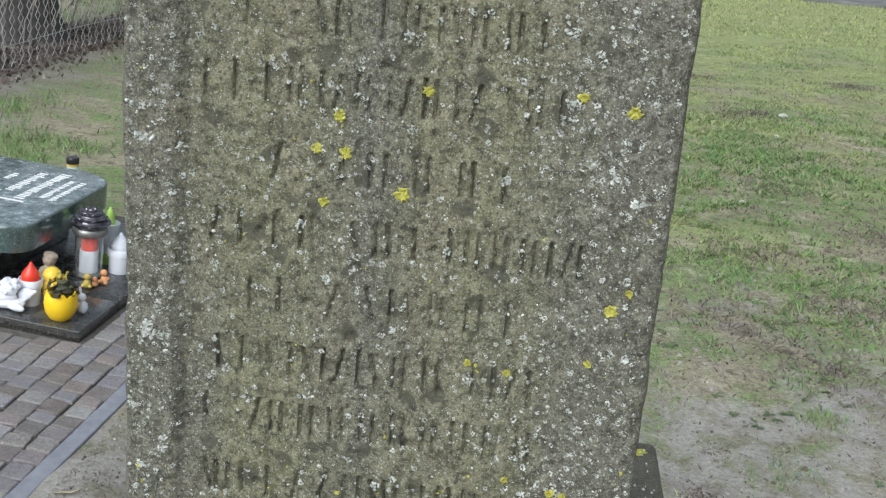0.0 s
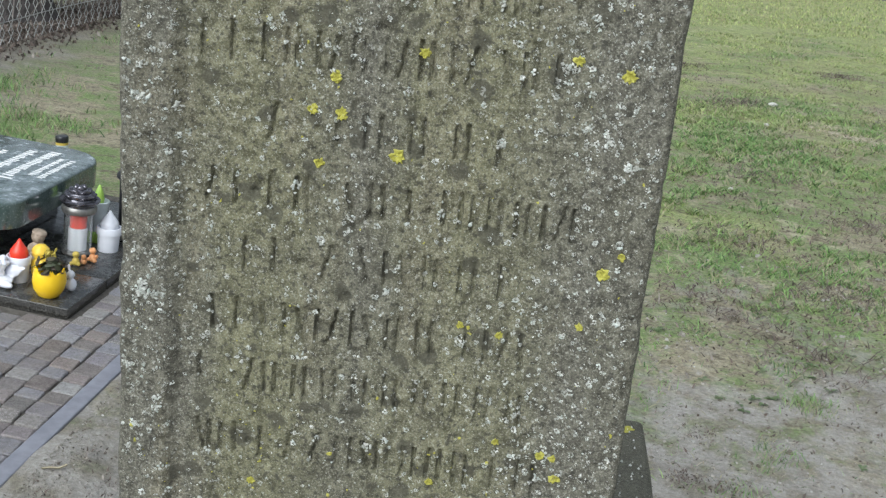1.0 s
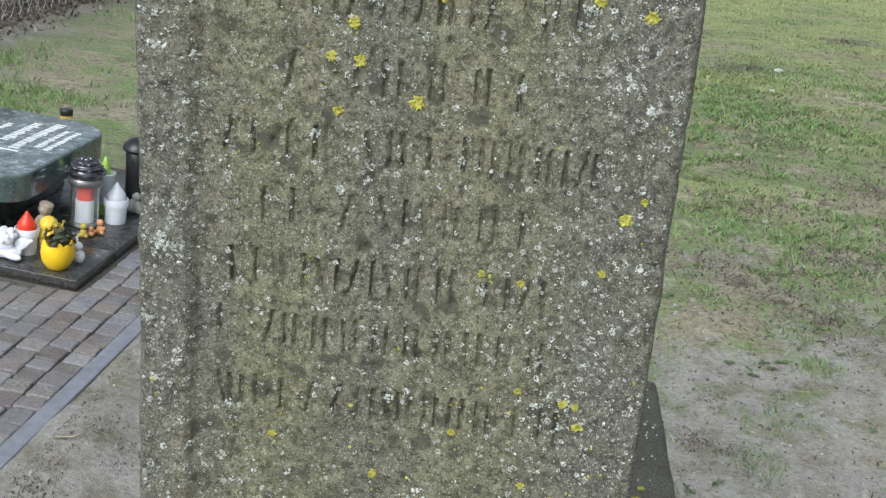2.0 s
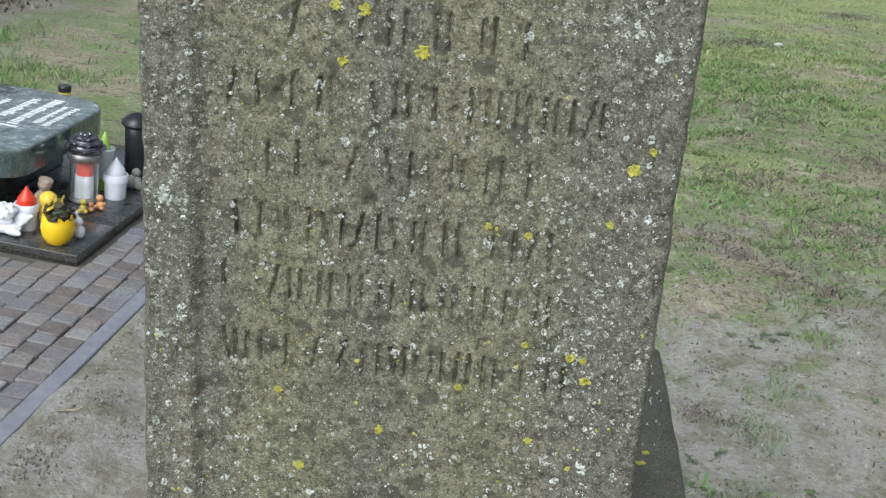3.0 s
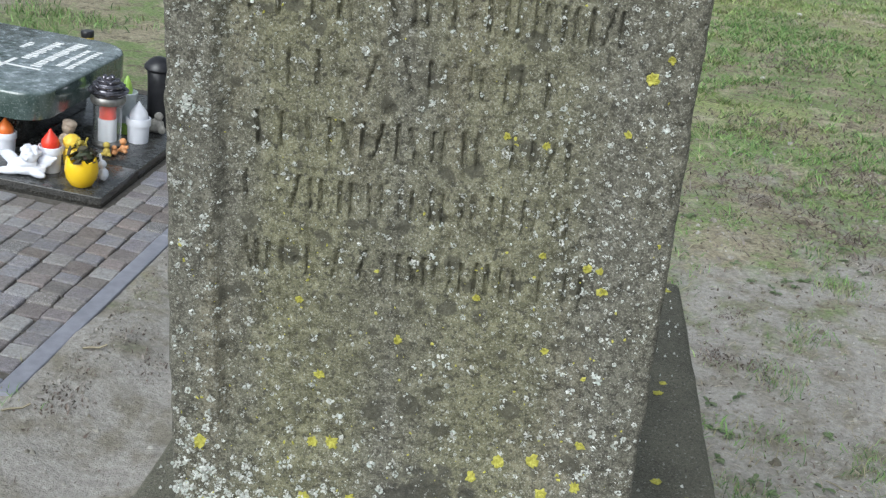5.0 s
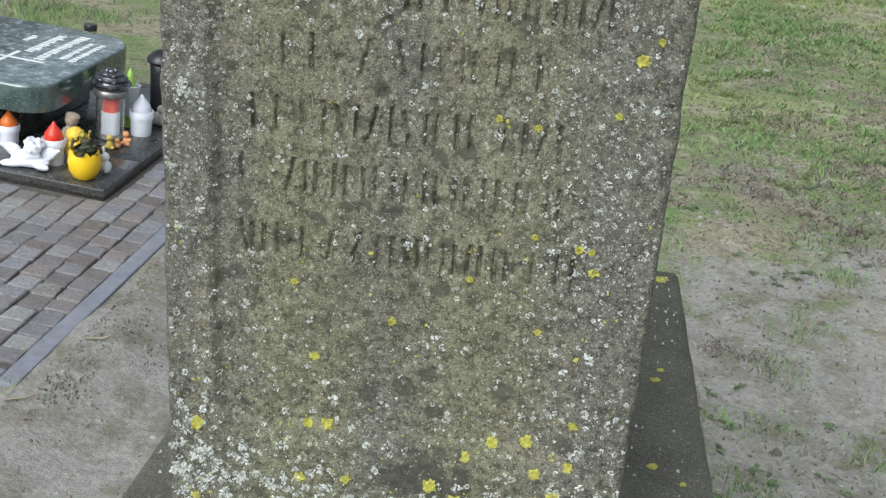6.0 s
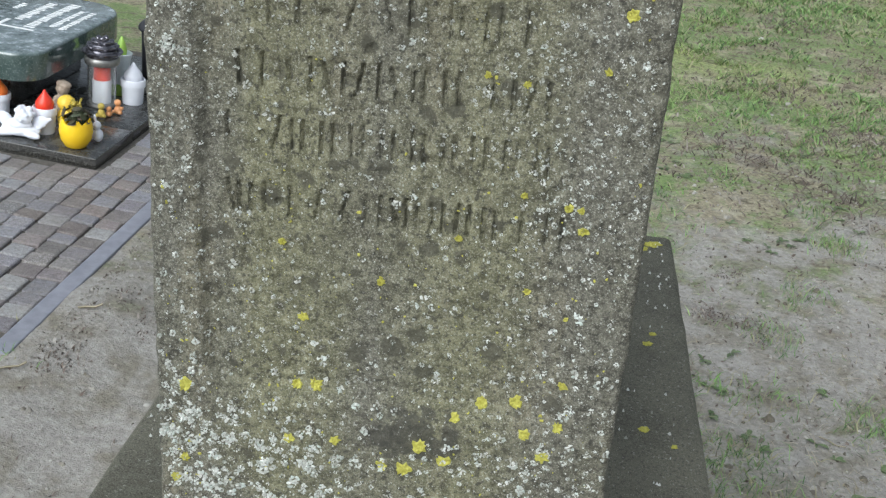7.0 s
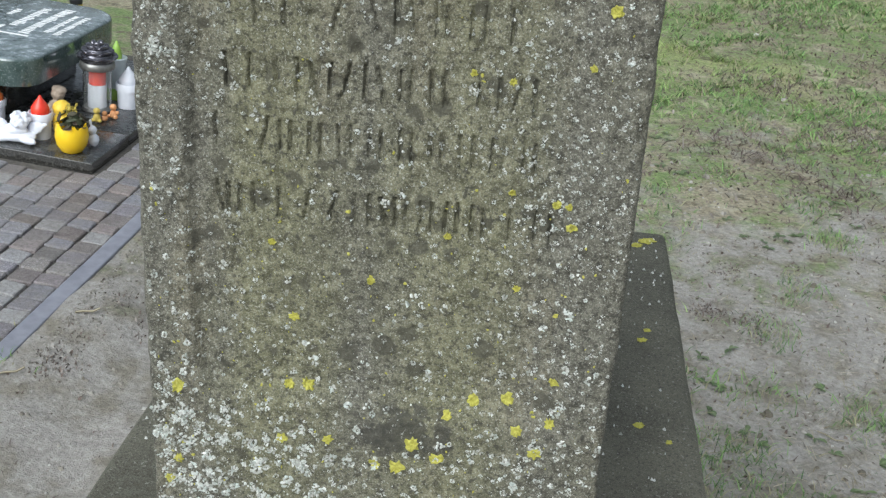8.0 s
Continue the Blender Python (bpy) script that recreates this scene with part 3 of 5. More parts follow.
def pale_crusts():
    rng = np.random.default_rng(11)

    def likely(x, z):
        rim = np.maximum(step(-x, 0.175, 0.205), step(x, 0.03, 0.085))
        foot = (1 - step(z, 0.835, 0.90)) * (1 - 0.65 * step(x, -0.09, -0.03))
        patch = 0.5 + 0.5 * value_noise(x * 26, z * 26, 17)
        upper = 0.8 + 0.2 * step(z, 1.0, 1.2)
        bare = 1 - np.exp(-((x + 0.02) / 0.05) ** 2 - ((z - 0.862) / 0.018) ** 2)
        return upper * bare * (0.36 + 0.42 * rim + 0.7 * foot) * (0.45 + 0.85 * patch ** 2), foot

    # pinhead flecks all over
    n = 9000
    x, z = rng.uniform(X0 + 0.003, X1 - 0.003, n), rng.uniform(0.74, 1.46, n)
    keep, foot = likely(x, z)
    ok = rng.random(n) < keep
    r = np.minimum(0.0016, 0.00056 * np.exp(rng.normal(0.1, 0.4, n)))
    spots = list(zip(x[ok], z[ok], r[ok]))
    # flaky rosettes, each a broken ring of lobes
    n = 8200
    x, z = rng.uniform(X0 + 0.004, X1 - 0.004, n), rng.uniform(0.74, 1.46, n)
    keep, foot = likely(x, z)
    ok = rng.random(n) < keep
    for cx, cz, f in zip(x[ok], z[ok], foot[ok]):
        wide = min(0.0040, 0.00118 * math.exp(rng.normal(0.0, 0.42)) * (1 + 0.75 * f + 0.28 * (cz < 1.0)))
        lobes = int(rng.integers(4, 8))
        for k in range(lobes):
            a = 2 * math.pi * (k + rng.uniform(-0.3, 0.3)) / lobes
            d = wide * rng.uniform(0.45, 0.95)
            spots.append((min(max(cx + d * math.cos(a), X0 + 0.002), X1 - 0.002), cz + d * math.sin(a), wide * rng.uniform(0.36, 0.66)))
    # the largest ones, close-set patches
    for cx, cz, wide in BROAD:
        for k in range(26):
            spots.append((cx + rng.normal(0, wide * 0.45), cz + rng.normal(0, wide * 0.4), wide * rng.uniform(0.14, 0.34)))
    ob = new("pale_lichen", crust_mesh("pale_lichen", spots, WHITE_CRUST))
    ob.parent = STELE
    tagged(ob, "pale grey crusts of lichen", kind="stuff")


pale_crusts()

# the larger yellow rosettes, as they sit on the face
YELLOW = [
    (0.057, 1.087), (0.040, 0.899), (0.068, 0.903), (0.105, 0.887), (-0.211, 0.885), (-0.214, 0.809), (-0.222, 0.787), (0.010, 1.045),
    (0.092, 1.081), (0.101, 1.081), (0.105, 1.064), (0.119, 1.232), (0.130, 1.247), (0.067, 1.006), (-0.081, 0.848), (-0.121, 0.844),
    (-0.100, 0.896), (-0.117, 0.894), (-0.008, 0.853), (0.013, 0.841), (-0.039, 0.828), (-0.021, 0.827), (-0.050, 0.999), (-0.113, 0.958),
    (0.019, 0.883), (0.078, 0.877), (0.095, 0.858), (0.105, 0.926), (0.107, 1.190), (-0.131, 1.024), (0.021, 1.177), (0.050, 1.173),
    (0.083, 1.380), (0.118, 1.374), (-0.099, 1.326), (-0.078, 1.325), (-0.036, 1.299), (-0.084, 1.351), (-0.023, 1.374), (-0.092, 1.288),
]


def yellow_lichen():
    rng = np.random.default_rng(3)
    n = 20
    for x, z in YELLOW:
        big = 0.0037 * rng.uniform(0.75, 1.25) * (1.5 if z < 0.93 else 1.25 if z > 1.28 else 1.0)
        a = np.arange(n) * 2 * np.pi / n
        lobe = big * (1 + 0.10 * np.sin(rng.integers(5, 10) * a + rng.uniform(0, 6)) + rng.uniform(-0.32, 0.30, n))
        rings = [(0.35, 0.0007), (0.62, 0.0013), (0.86, 0.0012), (1.0, -0.0003)]
        verts, faces = [(x, float(relief(np.array(x), np.array(z))) - 0.0006, z - FOOT)], []
        for share, lift in rings:
            px, pz = x + share * lobe * np.cos(a), z + share * lobe * np.sin(a)
            py = relief(px, pz) - lift * rng.uniform(0.2, 1.8, n)
            verts += list(zip(px.tolist(), py.tolist(), (pz - FOOT).tolist()))
        faces += [(0, 1 + (j + 1) % n, 1 + j) for j in range(n)]
        for k in range(3):
            o = 1 + k * n
            faces += [(o + j, o + (j + 1) % n, o + n + (j + 1) % n, o + n + j) for j in range(n)]
        ob = new("yellow_lichen", numpy_mesh("yellow_lichen", verts, faces, YELLOW_CRUST))
        ob.parent = STELE
    spots = []
    for k in range(620):
        x, z = rng.uniform(X0 + 0.01, X1 - 0.01), rng.uniform(0.74, 1.45)
        if rng.random() < 0.28 + 0.35 * (z < 1.08) + 0.3 * (z < 0.95):
            spots.append((x, z, 0.0008 * math.exp(rng.normal(0.1, 0.45))))
    ob = new("yellow_lichen_specks", crust_mesh("yellow_lichen_specks", spots, YELLOW_CRUST))
    ob.parent = STELE
    tagged(ob, "small yellow lichen specks", kind="stuff")


yellow_lichen()


def build_pedestal():
    """The broad block on which the stone stands."""
    x0, x1, y0, y1, top = -0.366, 0.2975, 0.60, 1.768, 0.653
    floor = -0.25
    bm = bmesh.new()
    box(bm, x0, x1, y0, y1, floor, top, 0.012, 3)
    bmesh.ops.subdivide_edges(bm, edges=[e for e in bm.edges if e.calc_length() > 0.3], cuts=28, use_grid_fill=True)
    for v in bm.verts:
        c = v.co
        k = noise.noise(c * 9) * 0.0015 + noise.noise(c * 38) * 0.0014
        side = Vector((c.x + 0.035, c.y - 1.18, 0))
        if c.z > top - 0.02 and abs(side.x) < 0.30:
            c.z += 0.5 * k
        else:
            c.x += k * (1 if side.x > 0 else -1)
            c.y += 0.6 * k
    root = thing("pedestal", Matrix(), "broad dark concrete pedestal block with damp mossy top", "pedestal")
    part("block", bm, STONE_DAMP, root)
    # flat crusts on its upper face
    rng = np.random.default_rng(8)
    verts, faces = [], []
    for k in range(1300):
        x, y = rng.uniform(x0 + 0.01, x1 - 0.012), rng.uniform(0.99, y1 - 0.02)
        if rng.random() > 0.14 + 0.75 * float(step(np.array(y), 1.35, 1.75)) + 0.75 * (x < -0.24):
            continue
        r = rng.uniform(0.0008, 0.0026)
        n, j0 = 7, len(verts)
        verts.append((x, y, top + 0.0045))
        for j in range(n):
            a = 2 * math.pi * j / n
            q = r * rng.uniform(0.6, 1.3)
            verts.append((x + q * math.cos(a), y + q * math.sin(a), top + 0.001))
        faces += [(j0, j0 + 1 + j, j0 + 1 + (j + 1) % n) for j in range(n)]
    ob = new("pale_lichen", numpy_mesh("pale_lichen", verts, faces, WHITE_CRUST, True))
    ob.parent = root
    tagged(ob, "flat pale lichen crusts", kind="stuff")
    for x, y, r in ((0.262, 1.722, 0.016), (0.243, 1.70, 0.012), (0.238, 1.37, 0.008), (0.247, 1.40, 0.006), (0.225, 1.15, 0.008), (0.26, 1.12, 0.005), (0.205, 1.53, 0.007), (0.222, 1.735, 0.007)):
        bm = blob(bmesh.new(), (x, y, top + 0.001), (r * 0.85, r * 0.6, 0.002), (0, 0, 20), 0.7, 3)
        part("yellow_lichen", bm, YELLOW_CRUST, root)


build_pedestal()

# ---------------------------------------------------------------- the grave on its paved plot


def on_plot(u, v, w=0.0, turn=0.0):
    return PLOT @ pose(u - 0.016, v + 0.043, w - 0.02, 0, 0, turn)


def rounded_outline(x0, x1, y0, y1, radii, seg=8):
    """A rectangle's outline with a radius for each corner: near right, far right, far left, near left."""
    pts = []
    for (cx, cy, a0), r in zip(((x1, y0, -90), (x1, y1, 0), (x0, y1, 90), (x0, y0, 180)), radii):
        ox = cx - r if cx == x1 else cx + r
        oy = cy + r if cy == y0 else cy - r
        for k in range(seg + 1):
            a = radians(a0 + 90 * k / seg)
            pts.append((ox + r * math.cos(a), oy + r * math.sin(a)))
    return pts


def slab_mesh(outline, z0, z1, round_off):
    """A thick plate of that outline with a rounded upper edge."""
    bm = bmesh.new()
    low = [bm.verts.new((x, y, z0)) for x, y in outline]
    f = bm.faces.new(low)
    up = bmesh.ops.extrude_face_region(bm, geom=[f])
    verts = [g for g in up["geom"] if isinstance(g, bmesh.types.BMVert)]
    for v in verts:
        v.co.z = z1
    bmesh.ops.recalc_face_normals(bm, faces=bm.faces)
    rim = [e for e in bm.edges if all(abs(v.co.z - z1) < 1e-6 for v in e.verts)]
    bmesh.ops.bevel(bm, geom=rim, offset=round_off, segments=3, profile=0.5, affect="EDGES")
    return bm


def build_grave():
    base = thing("grave_platform", on_plot(0, 0), "polished dark granite base slab of a grave, in two plates", "grave platform")
    part("plate", box(bmesh.new(), -1.75, -0.292, 0.356, 0.660, -0.07, 0.05, 0.005, 2), BLACK_GRANITE, base)
    part("plate", box(bmesh.new(), -1.75, -0.292, 0.663, 1.50, -0.07, 0.0495, 0.005, 2), BLACK_GRANITE, base)
    stone = thing("gravestone", on_plot(0, 0, 0.05), "lying polished green granite gravestone with white engraved cross", "gravestone")
    part("support", box(bmesh.new(), -1.60, -0.74, 0.64, 1.20, 0.0, 0.152, 0.006, 2), BLACK_GRANITE, stone, "dark granite support block")
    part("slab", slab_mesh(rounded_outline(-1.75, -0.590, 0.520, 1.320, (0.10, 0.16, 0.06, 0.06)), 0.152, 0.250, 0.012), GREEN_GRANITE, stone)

    def inlay(name, u0, u1, v0, v1):
        part(name, box(bmesh.new(), u0, u1, v0, v1, 0.2495, 0.2508), WHITE_PAINT, stone, soft=False)

    inlay("cross_stem", -1.02, -0.735, 0.795, 0.810)
    inlay("cross_arm", -0.882, -0.866, 0.715, 0.890)
    # the engraved lines run along the slab's width; unreadable or private, so plain bars
    rng = random.Random(4)
    for u, v0, v1, tall in ((-0.925, 1.035, 1.125, 0.030), (-0.842, 0.905, 1.170, 0.040), (-0.768, 0.830, 1.215, 0.042), (-0.706, 0.885, 1.150, 0.026), (-0.664, 0.870, 1.150, 0.026)):
        v = v0
        while v < v1:
            wide = rng.uniform(0.012, 0.026)
            inlay("bar", u - tall / 2, u + tall / 2 * rng.uniform(0.3, 1.0), v, v + wide * 0.55)
            v += wide
    return base


build_grave()

# ---------------------------------------------------------------- what stands on the grave


def electric_candle(u, v, r, h, flame, flame_label, turn=0):
    root = thing("grave_candle", on_plot(u, v, 0.0505, turn), f"white plastic grave candle with {flame_label} flame tip", "grave candle", "candles on the grave")
    cup = 0.60 * h
    part("cup", lathe([(0, 0), (r * 0.86, 0), (r * 0.88, 0.004), (r * 0.93, cup * 0.68), (r * 1.04, cup * 0.70), (r * 1.05, cup * 0.97), (r, cup), (r * 0.93, cup), (r * 0.9, cup * 0.9), (0, cup * 0.9)], 36), WHITE_PLASTIC, root)
    part("flame", lathe([(0, cup * 0.9), (r * 0.70, cup * 0.9), (r * 0.79, cup + 0.05 * h), (r * 0.74, cup + 0.12 * h), (r * 0.52, cup + 0.21 * h), (r * 0.26, cup + 0.30 * h), (r * 0.09, cup + 0.38 * h), (0, cup + 0.40 * h)], 28), flame, root, f"{flame_label} plastic flame")
    return root


electric_candle(-0.413, 0.937, 0.044, 0.158, WHITE_PLASTIC, "white")
electric_candle(-0.542, 0.500, 0.039, 0.152, RED_PLASTIC, "red")
electric_candle(-0.752, 0.585, 0.037, 0.128, ORANGE_PLASTIC, "orange")


def tall_candle(u, v):
    root = thing("grave_candle", on_plot(u, v, 0.0505), "pale tall grave candle with a green flame tip", "grave candle", "candles on the grave")
    part("cup", lathe([(0, 0), (0.028, 0), (0.031, 0.10), (0.036, 0.135), (0.041, 0.16), (0.038, 0.163), (0.03, 0.15), (0, 0.145)], 28), PALE_PLASTIC, root)
    part("flame", lathe([(0, 0.14), (0.018, 0.15), (0.021, 0.17), (0.013, 0.20), (0.004, 0.222), (0, 0.225)], 20), GREEN_PLASTIC, root, "green plastic flame")
    part("foot", lathe([(0, 0.0), (0.033, 0.0), (0.034, 0.03), (0.029, 0.045), (0, 0.045)], 24), GREEN_PLASTIC, root, "green plastic foot")


tall_candle(-0.492, 1.01)


def glass_lantern(u, v):
    root = thing("grave_lantern", on_plot(u, v, 0.0505), "glass grave lantern with a dark rose-shaped lid", "grave lantern")
    part("foot", lathe([(0, 0), (0.052, 0), (0.055, 0.006), (0.052, 0.014), (0, 0.014)], 36), STEEL, root, "tin foot ring")
    seg = 40
    bm = bmesh.new()
    outer = [(0.050 + (0.0016 if k % 2 else 0.0)) for k in range(seg)]
    rings = []
    for rr, z in ((0.0, 0.016), (0.0, 0.165), (-0.003, 0.165), (-0.003, 0.016)):
        rings.append([bm.verts.new(((outer[k] + rr) * math.cos(2 * math.pi * k / seg), (outer[k] + rr) * math.sin(2 * math.pi * k / seg), z)) for k in range(seg)])
    for a, b in ((0, 1), (1, 2), (2, 3), (3, 0)):
        for k in range(seg):
            j = (k + 1) % seg
            bm.faces.new((rings[a][k], rings[a][j], rings[b][j], rings[b][k]))
    bmesh.ops.recalc_face_normals(bm, faces=bm.faces)
    glass = part("glass", bm, GLASS, root, "ribbed clear glass")
    glass.visible_shadow = False
    part("candle", lathe([(0, 0.0145), (0.034, 0.0145), (0.034, 0.100), (0, 0.100)], 24), WHITE_PLASTIC, root, "white candle")
    part("label", lathe([(0, 0.1005), (0.0305, 0.1005), (0.0305, 0.152), (0, 0.152)], 24), RED_PLASTIC, root, "red candle sleeve")
    part("collar", lathe([(0.040, 0.160), (0.060, 0.160), (0.063, 0.166), (0.063, 0.180), (0.058, 0.186), (0.040, 0.186), (0.040, 0.160)], 36), STEEL, root, "tin collar")
    lid = part("lid", lathe([(0, 0.183), (0.054, 0.183), (0.056, 0.195), (0.048, 0.225), (0.026, 0.245), (0, 0.250)], 32), DARK_SILVER, root, "dark silvered rose lid")
    bm = bmesh.new()
    for ring, (count, rad, z, tall, lean) in enumerate(((8, 0.054, 0.200, 0.022, 62), (7, 0.043, 0.219, 0.020, 50), (5, 0.030, 0.236, 0.017, 38), (3, 0.014, 0.250, 0.013, 20))):
        for k in range(count):
            a = 360 * k / count + 21 * ring
            at = (rad * math.cos(radians(a)), rad * math.sin(radians(a)), z)
            blob(bm, at, (0.009, rad * 0.62 + 0.006, tall), (0, lean, a), 0.15, 2)
    part("petals", bm, DARK_SILVER, lid)


glass_lantern(-0.497, 0.853)


def black_lantern(u, v):
    root = thing("grave_lantern", on_plot(u, v, 0.0505), "tall black lacquered grave lantern with a domed cap", "grave lantern")
    part("body", lathe([(0, 0), (0.040, 0), (0.044, 0.01), (0.041, 0.03), (0.043, 0.14), (0.047, 0.218), (0.044, 0.222), (0, 0.222)], 32), BLACK_METAL, root)
    part("cap", lathe([(0, 0.2225), (0.052, 0.2225), (0.060, 0.232), (0.058, 0.244), (0.040, 0.264), (0.016, 0.276), (0, 0.279)], 32), BLACK_METAL, root, "domed black cap")


black_lantern(-0.425, 1.155)


def yellow_pot(u, v):
    root = thing("flower_pot", on_plot(u, v, 0.0505), "egg-shaped yellow flower pot with a withered dark plant", "flower pot")
    pot = [(0, 0), (0.026, 0), (0.036, 0.006), (0.050, 0.030), (0.0555, 0.058), (0.053, 0.082), (0.0475, 0.098), (0.043, 0.098), (0.046, 0.085), (0.03, 0.078), (0, 0.078)]
    shell = lathe(pot, 40, wobble=0.012)
    for vert in shell.verts:
        if vert.co.z > 0.09:
            a = math.atan2(vert.co.y, vert.co.x)
            vert.co.z += 0.006 * math.sin(5 * a + 1) + 0.004 * math.sin(11 * a)
    part("pot", shell, YELLOW_GLAZE, root, "yellow glazed pot with a broken-eggshell rim")
    rng = random.Random(9)
    bm = bmesh.new()
    for k in range(60):
        a = rng.uniform(0, 2 * math.pi)
        lean = rng.uniform(25, 95)
        r = rng.uniform(0.010, 0.052)
        z = 0.098 + rng.uniform(-0.004, 0.050) * (1 - r / 0.09)
        blob(bm, (r * math.cos(a), r * math.sin(a), z), (rng.uniform(0.007, 0.013), rng.uniform(0.014, 0.026), 0.0016), (rng.uniform(-50, 50), lean * 0.5, math.degrees(a)), 0.35, 1)
    for k in range(9):
        a = rng.uniform(0, 2 * math.pi)
        tube(bm, [(0, 0, 0.08), (0.02 * math.cos(a), 0.02 * math.sin(a), 0.12), (0.045 * math.cos(a), 0.045 * math.sin(a), 0.125)], 0.0012, 5)
    part("plant", bm, LEAF, root, "withered dark green leaves")
    bm = bmesh.new()
    for k in range(26):
        blob(bm, (-0.008 + rng.gauss(0, 0.012), 0.01 + rng.gauss(0, 0.012), 0.140 + rng.gauss(0, 0.010)), (0.005, 0.0016, 0.009), (rng.uniform(-60, 60), rng.uniform(-60, 60), rng.uniform(0, 360)), 0.2, 1)
    part("flower", bm, FLOWER, root, "dried yellow flower heads")


yellow_pot(-0.394, 0.425)


def figurine(name, u, v, turn, label, category, material, blobs, group=""):
    """A small figure as one plain shape."""
    bm = bmesh.new()
    for at, size, tilt in blobs:
        blob(bm, at, size, tilt, 0.10, 2)
    lowest = min(vert.co.z for vert in bm.verts)
    bmesh.ops.translate(bm, verts=bm.verts, vec=(0, 0, -lowest))
    raw = new(name, mesh_from(bm, name, material))
    skin = raw.modifiers.new("skin", "REMESH")
    skin.mode, skin.voxel_size = "VOXEL", 0.0024
    bpy.context.view_layer.update()
    me = bpy.data.meshes.new_from_object(raw.evaluated_get(bpy.context.evaluated_depsgraph_get()))
    bpy.data.objects.remove(raw)
    me.shade_smooth()
    if not me.materials:
        me.materials.append(material)
    ob = new(name, me)
    ob.matrix_world = on_plot(u, v, 0.0505, turn)
    tagged(ob, label, category, group)


ANGEL = [
    ((0.0, 0.0, 0.022), (0.070, 0.034, 0.022), (0, 0, 0)), ((-0.050, -0.018, 0.014), (0.044, 0.020, 0.013), (0, 0, 12)), ((0.012, -0.004, 0.070), (0.031, 0.028, 0.028), (0, 0, 0)),
    ((0.045, -0.026, 0.018), (0.036, 0.015, 0.013), (0, 0, -20)), ((0.0, -0.005, 0.045), (0.040, 0.026, 0.024), (0, 0, 0)), ((0.012, -0.032, 0.066), (0.006, 0.006, 0.005), (0, 0, 0))]
for k in range(16):
    a, b = k * 2.4, 0.3 + 1.0 * (k % 5) / 5
    ANGEL.append(((0.012 + 0.031 * math.cos(a) * math.cos(b), 0.004 + 0.026 * math.sin(a) * math.cos(b), 0.074 + 0.027 * math.sin(b)), (0.010, 0.010, 0.009), (0, 0, 0)))
for side in (-1, 1):
    ANGEL.append(((side * 0.060, 0.014, 0.052), (0.032, 0.010, 0.022), (0, -side * 30, -side * 10)))
    for k in range(4):
        ANGEL.append(((side * (0.058 + 0.010 * k), 0.012, 0.034 + 0.010 * k), (0.016, 0.008, 0.008), (0, -side * 25, -side * 10)))
figurine("angel_figurine", -0.590, 0.425, 8, "white plaster lying winged figurine", "figurine", PLASTER, ANGEL)
figurine("chick_figurine", -0.482, 0.545, 0, "yellow painted chick figurine", "figurine", YELLOW_CLAY, [((0, 0, 0.045), (0.036, 0.034, 0.046), (0, 0, 0)), ((-0.004, 0, 0.100), (0.031, 0.030, 0.029), (0, 0, 0)), ((0.030, 0.0, 0.05), (0.01, 0.016, 0.024), (0, 15, 0))])
figurine("gnome_figurine", -0.552, 0.655, 0, "brown-capped small clay figurine", "figurine", BROWN_CLAY, [((0, 0, 0.045), (0.030, 0.028, 0.050), (0, 0, 0)), ((0, 0, 0.104), (0.025, 0.024, 0.024), (0, 0, 0)), ((0.002, 0.004, 0.118), (0.028, 0.026, 0.014), (0, 12, 0)), ((-0.02, -0.014, 0.062), (0.012, 0.012, 0.024), (0, 25, 0))])
figurine("rabbit_figurine", -0.350, 0.500, 0, "small white plaster figurine beside the pot", "figurine", PLASTER, [((0, 0, 0.022), (0.018, 0.018, 0.024), (0, 0, 0)), ((-0.004, -0.002, 0.058), (0.014, 0.014, 0.016), (0, 0, 0)), ((-0.012, 0, 0.082), (0.005, 0.004, 0.014), (0, -10, 0))])
figurine("bear_figurine", -0.440, 0.722, 10, "ochre glazed miniature bear figurine", "figurine", OCHRE_CLAY, [((0, 0, 0.018), (0.014, 0.013, 0.018), (0, 0, 0)), ((0, -0.002, 0.045), (0.013, 0.012, 0.012), (0, 0, 0)), ((-0.013, -0.006, 0.01), (0.007, 0.010, 0.007), (0, 0, 0)), ((0.013, -0.006, 0.01), (0.007, 0.010, 0.007), (0, 0, 0))], "miniature bears")
figurine("bear_figurine", -0.405, 0.786, -15, "orange glazed miniature bear figurine", "figurine", ORANGE_CLAY, [((0, 0, 0.018), (0.014, 0.013, 0.018), (0, 0, 0)), ((0, -0.002, 0.046), (0.014, 0.012, 0.013), (0, 0, 0)), ((-0.013, -0.006, 0.01), (0.008, 0.010, 0.007), (0, 0, 0)), ((0.014, -0.004, 0.01), (0.007, 0.010, 0.007), (0, 0, 0)), ((0.018, 0.0, 0.028), (0.006, 0.006, 0.008), (0, 0, 0))], "miniature bears")
figurine("bear_figurine", -0.422, 0.748, 20, "orange glazed miniature bear figurine", "figurine", ORANGE_CLAY, [((0, 0, 0.012), (0.013, 0.012, 0.012), (0, 0, 0)), ((0, -0.002, 0.030), (0.010, 0.010, 0.010), (0, 0, 0))], "miniature bears")
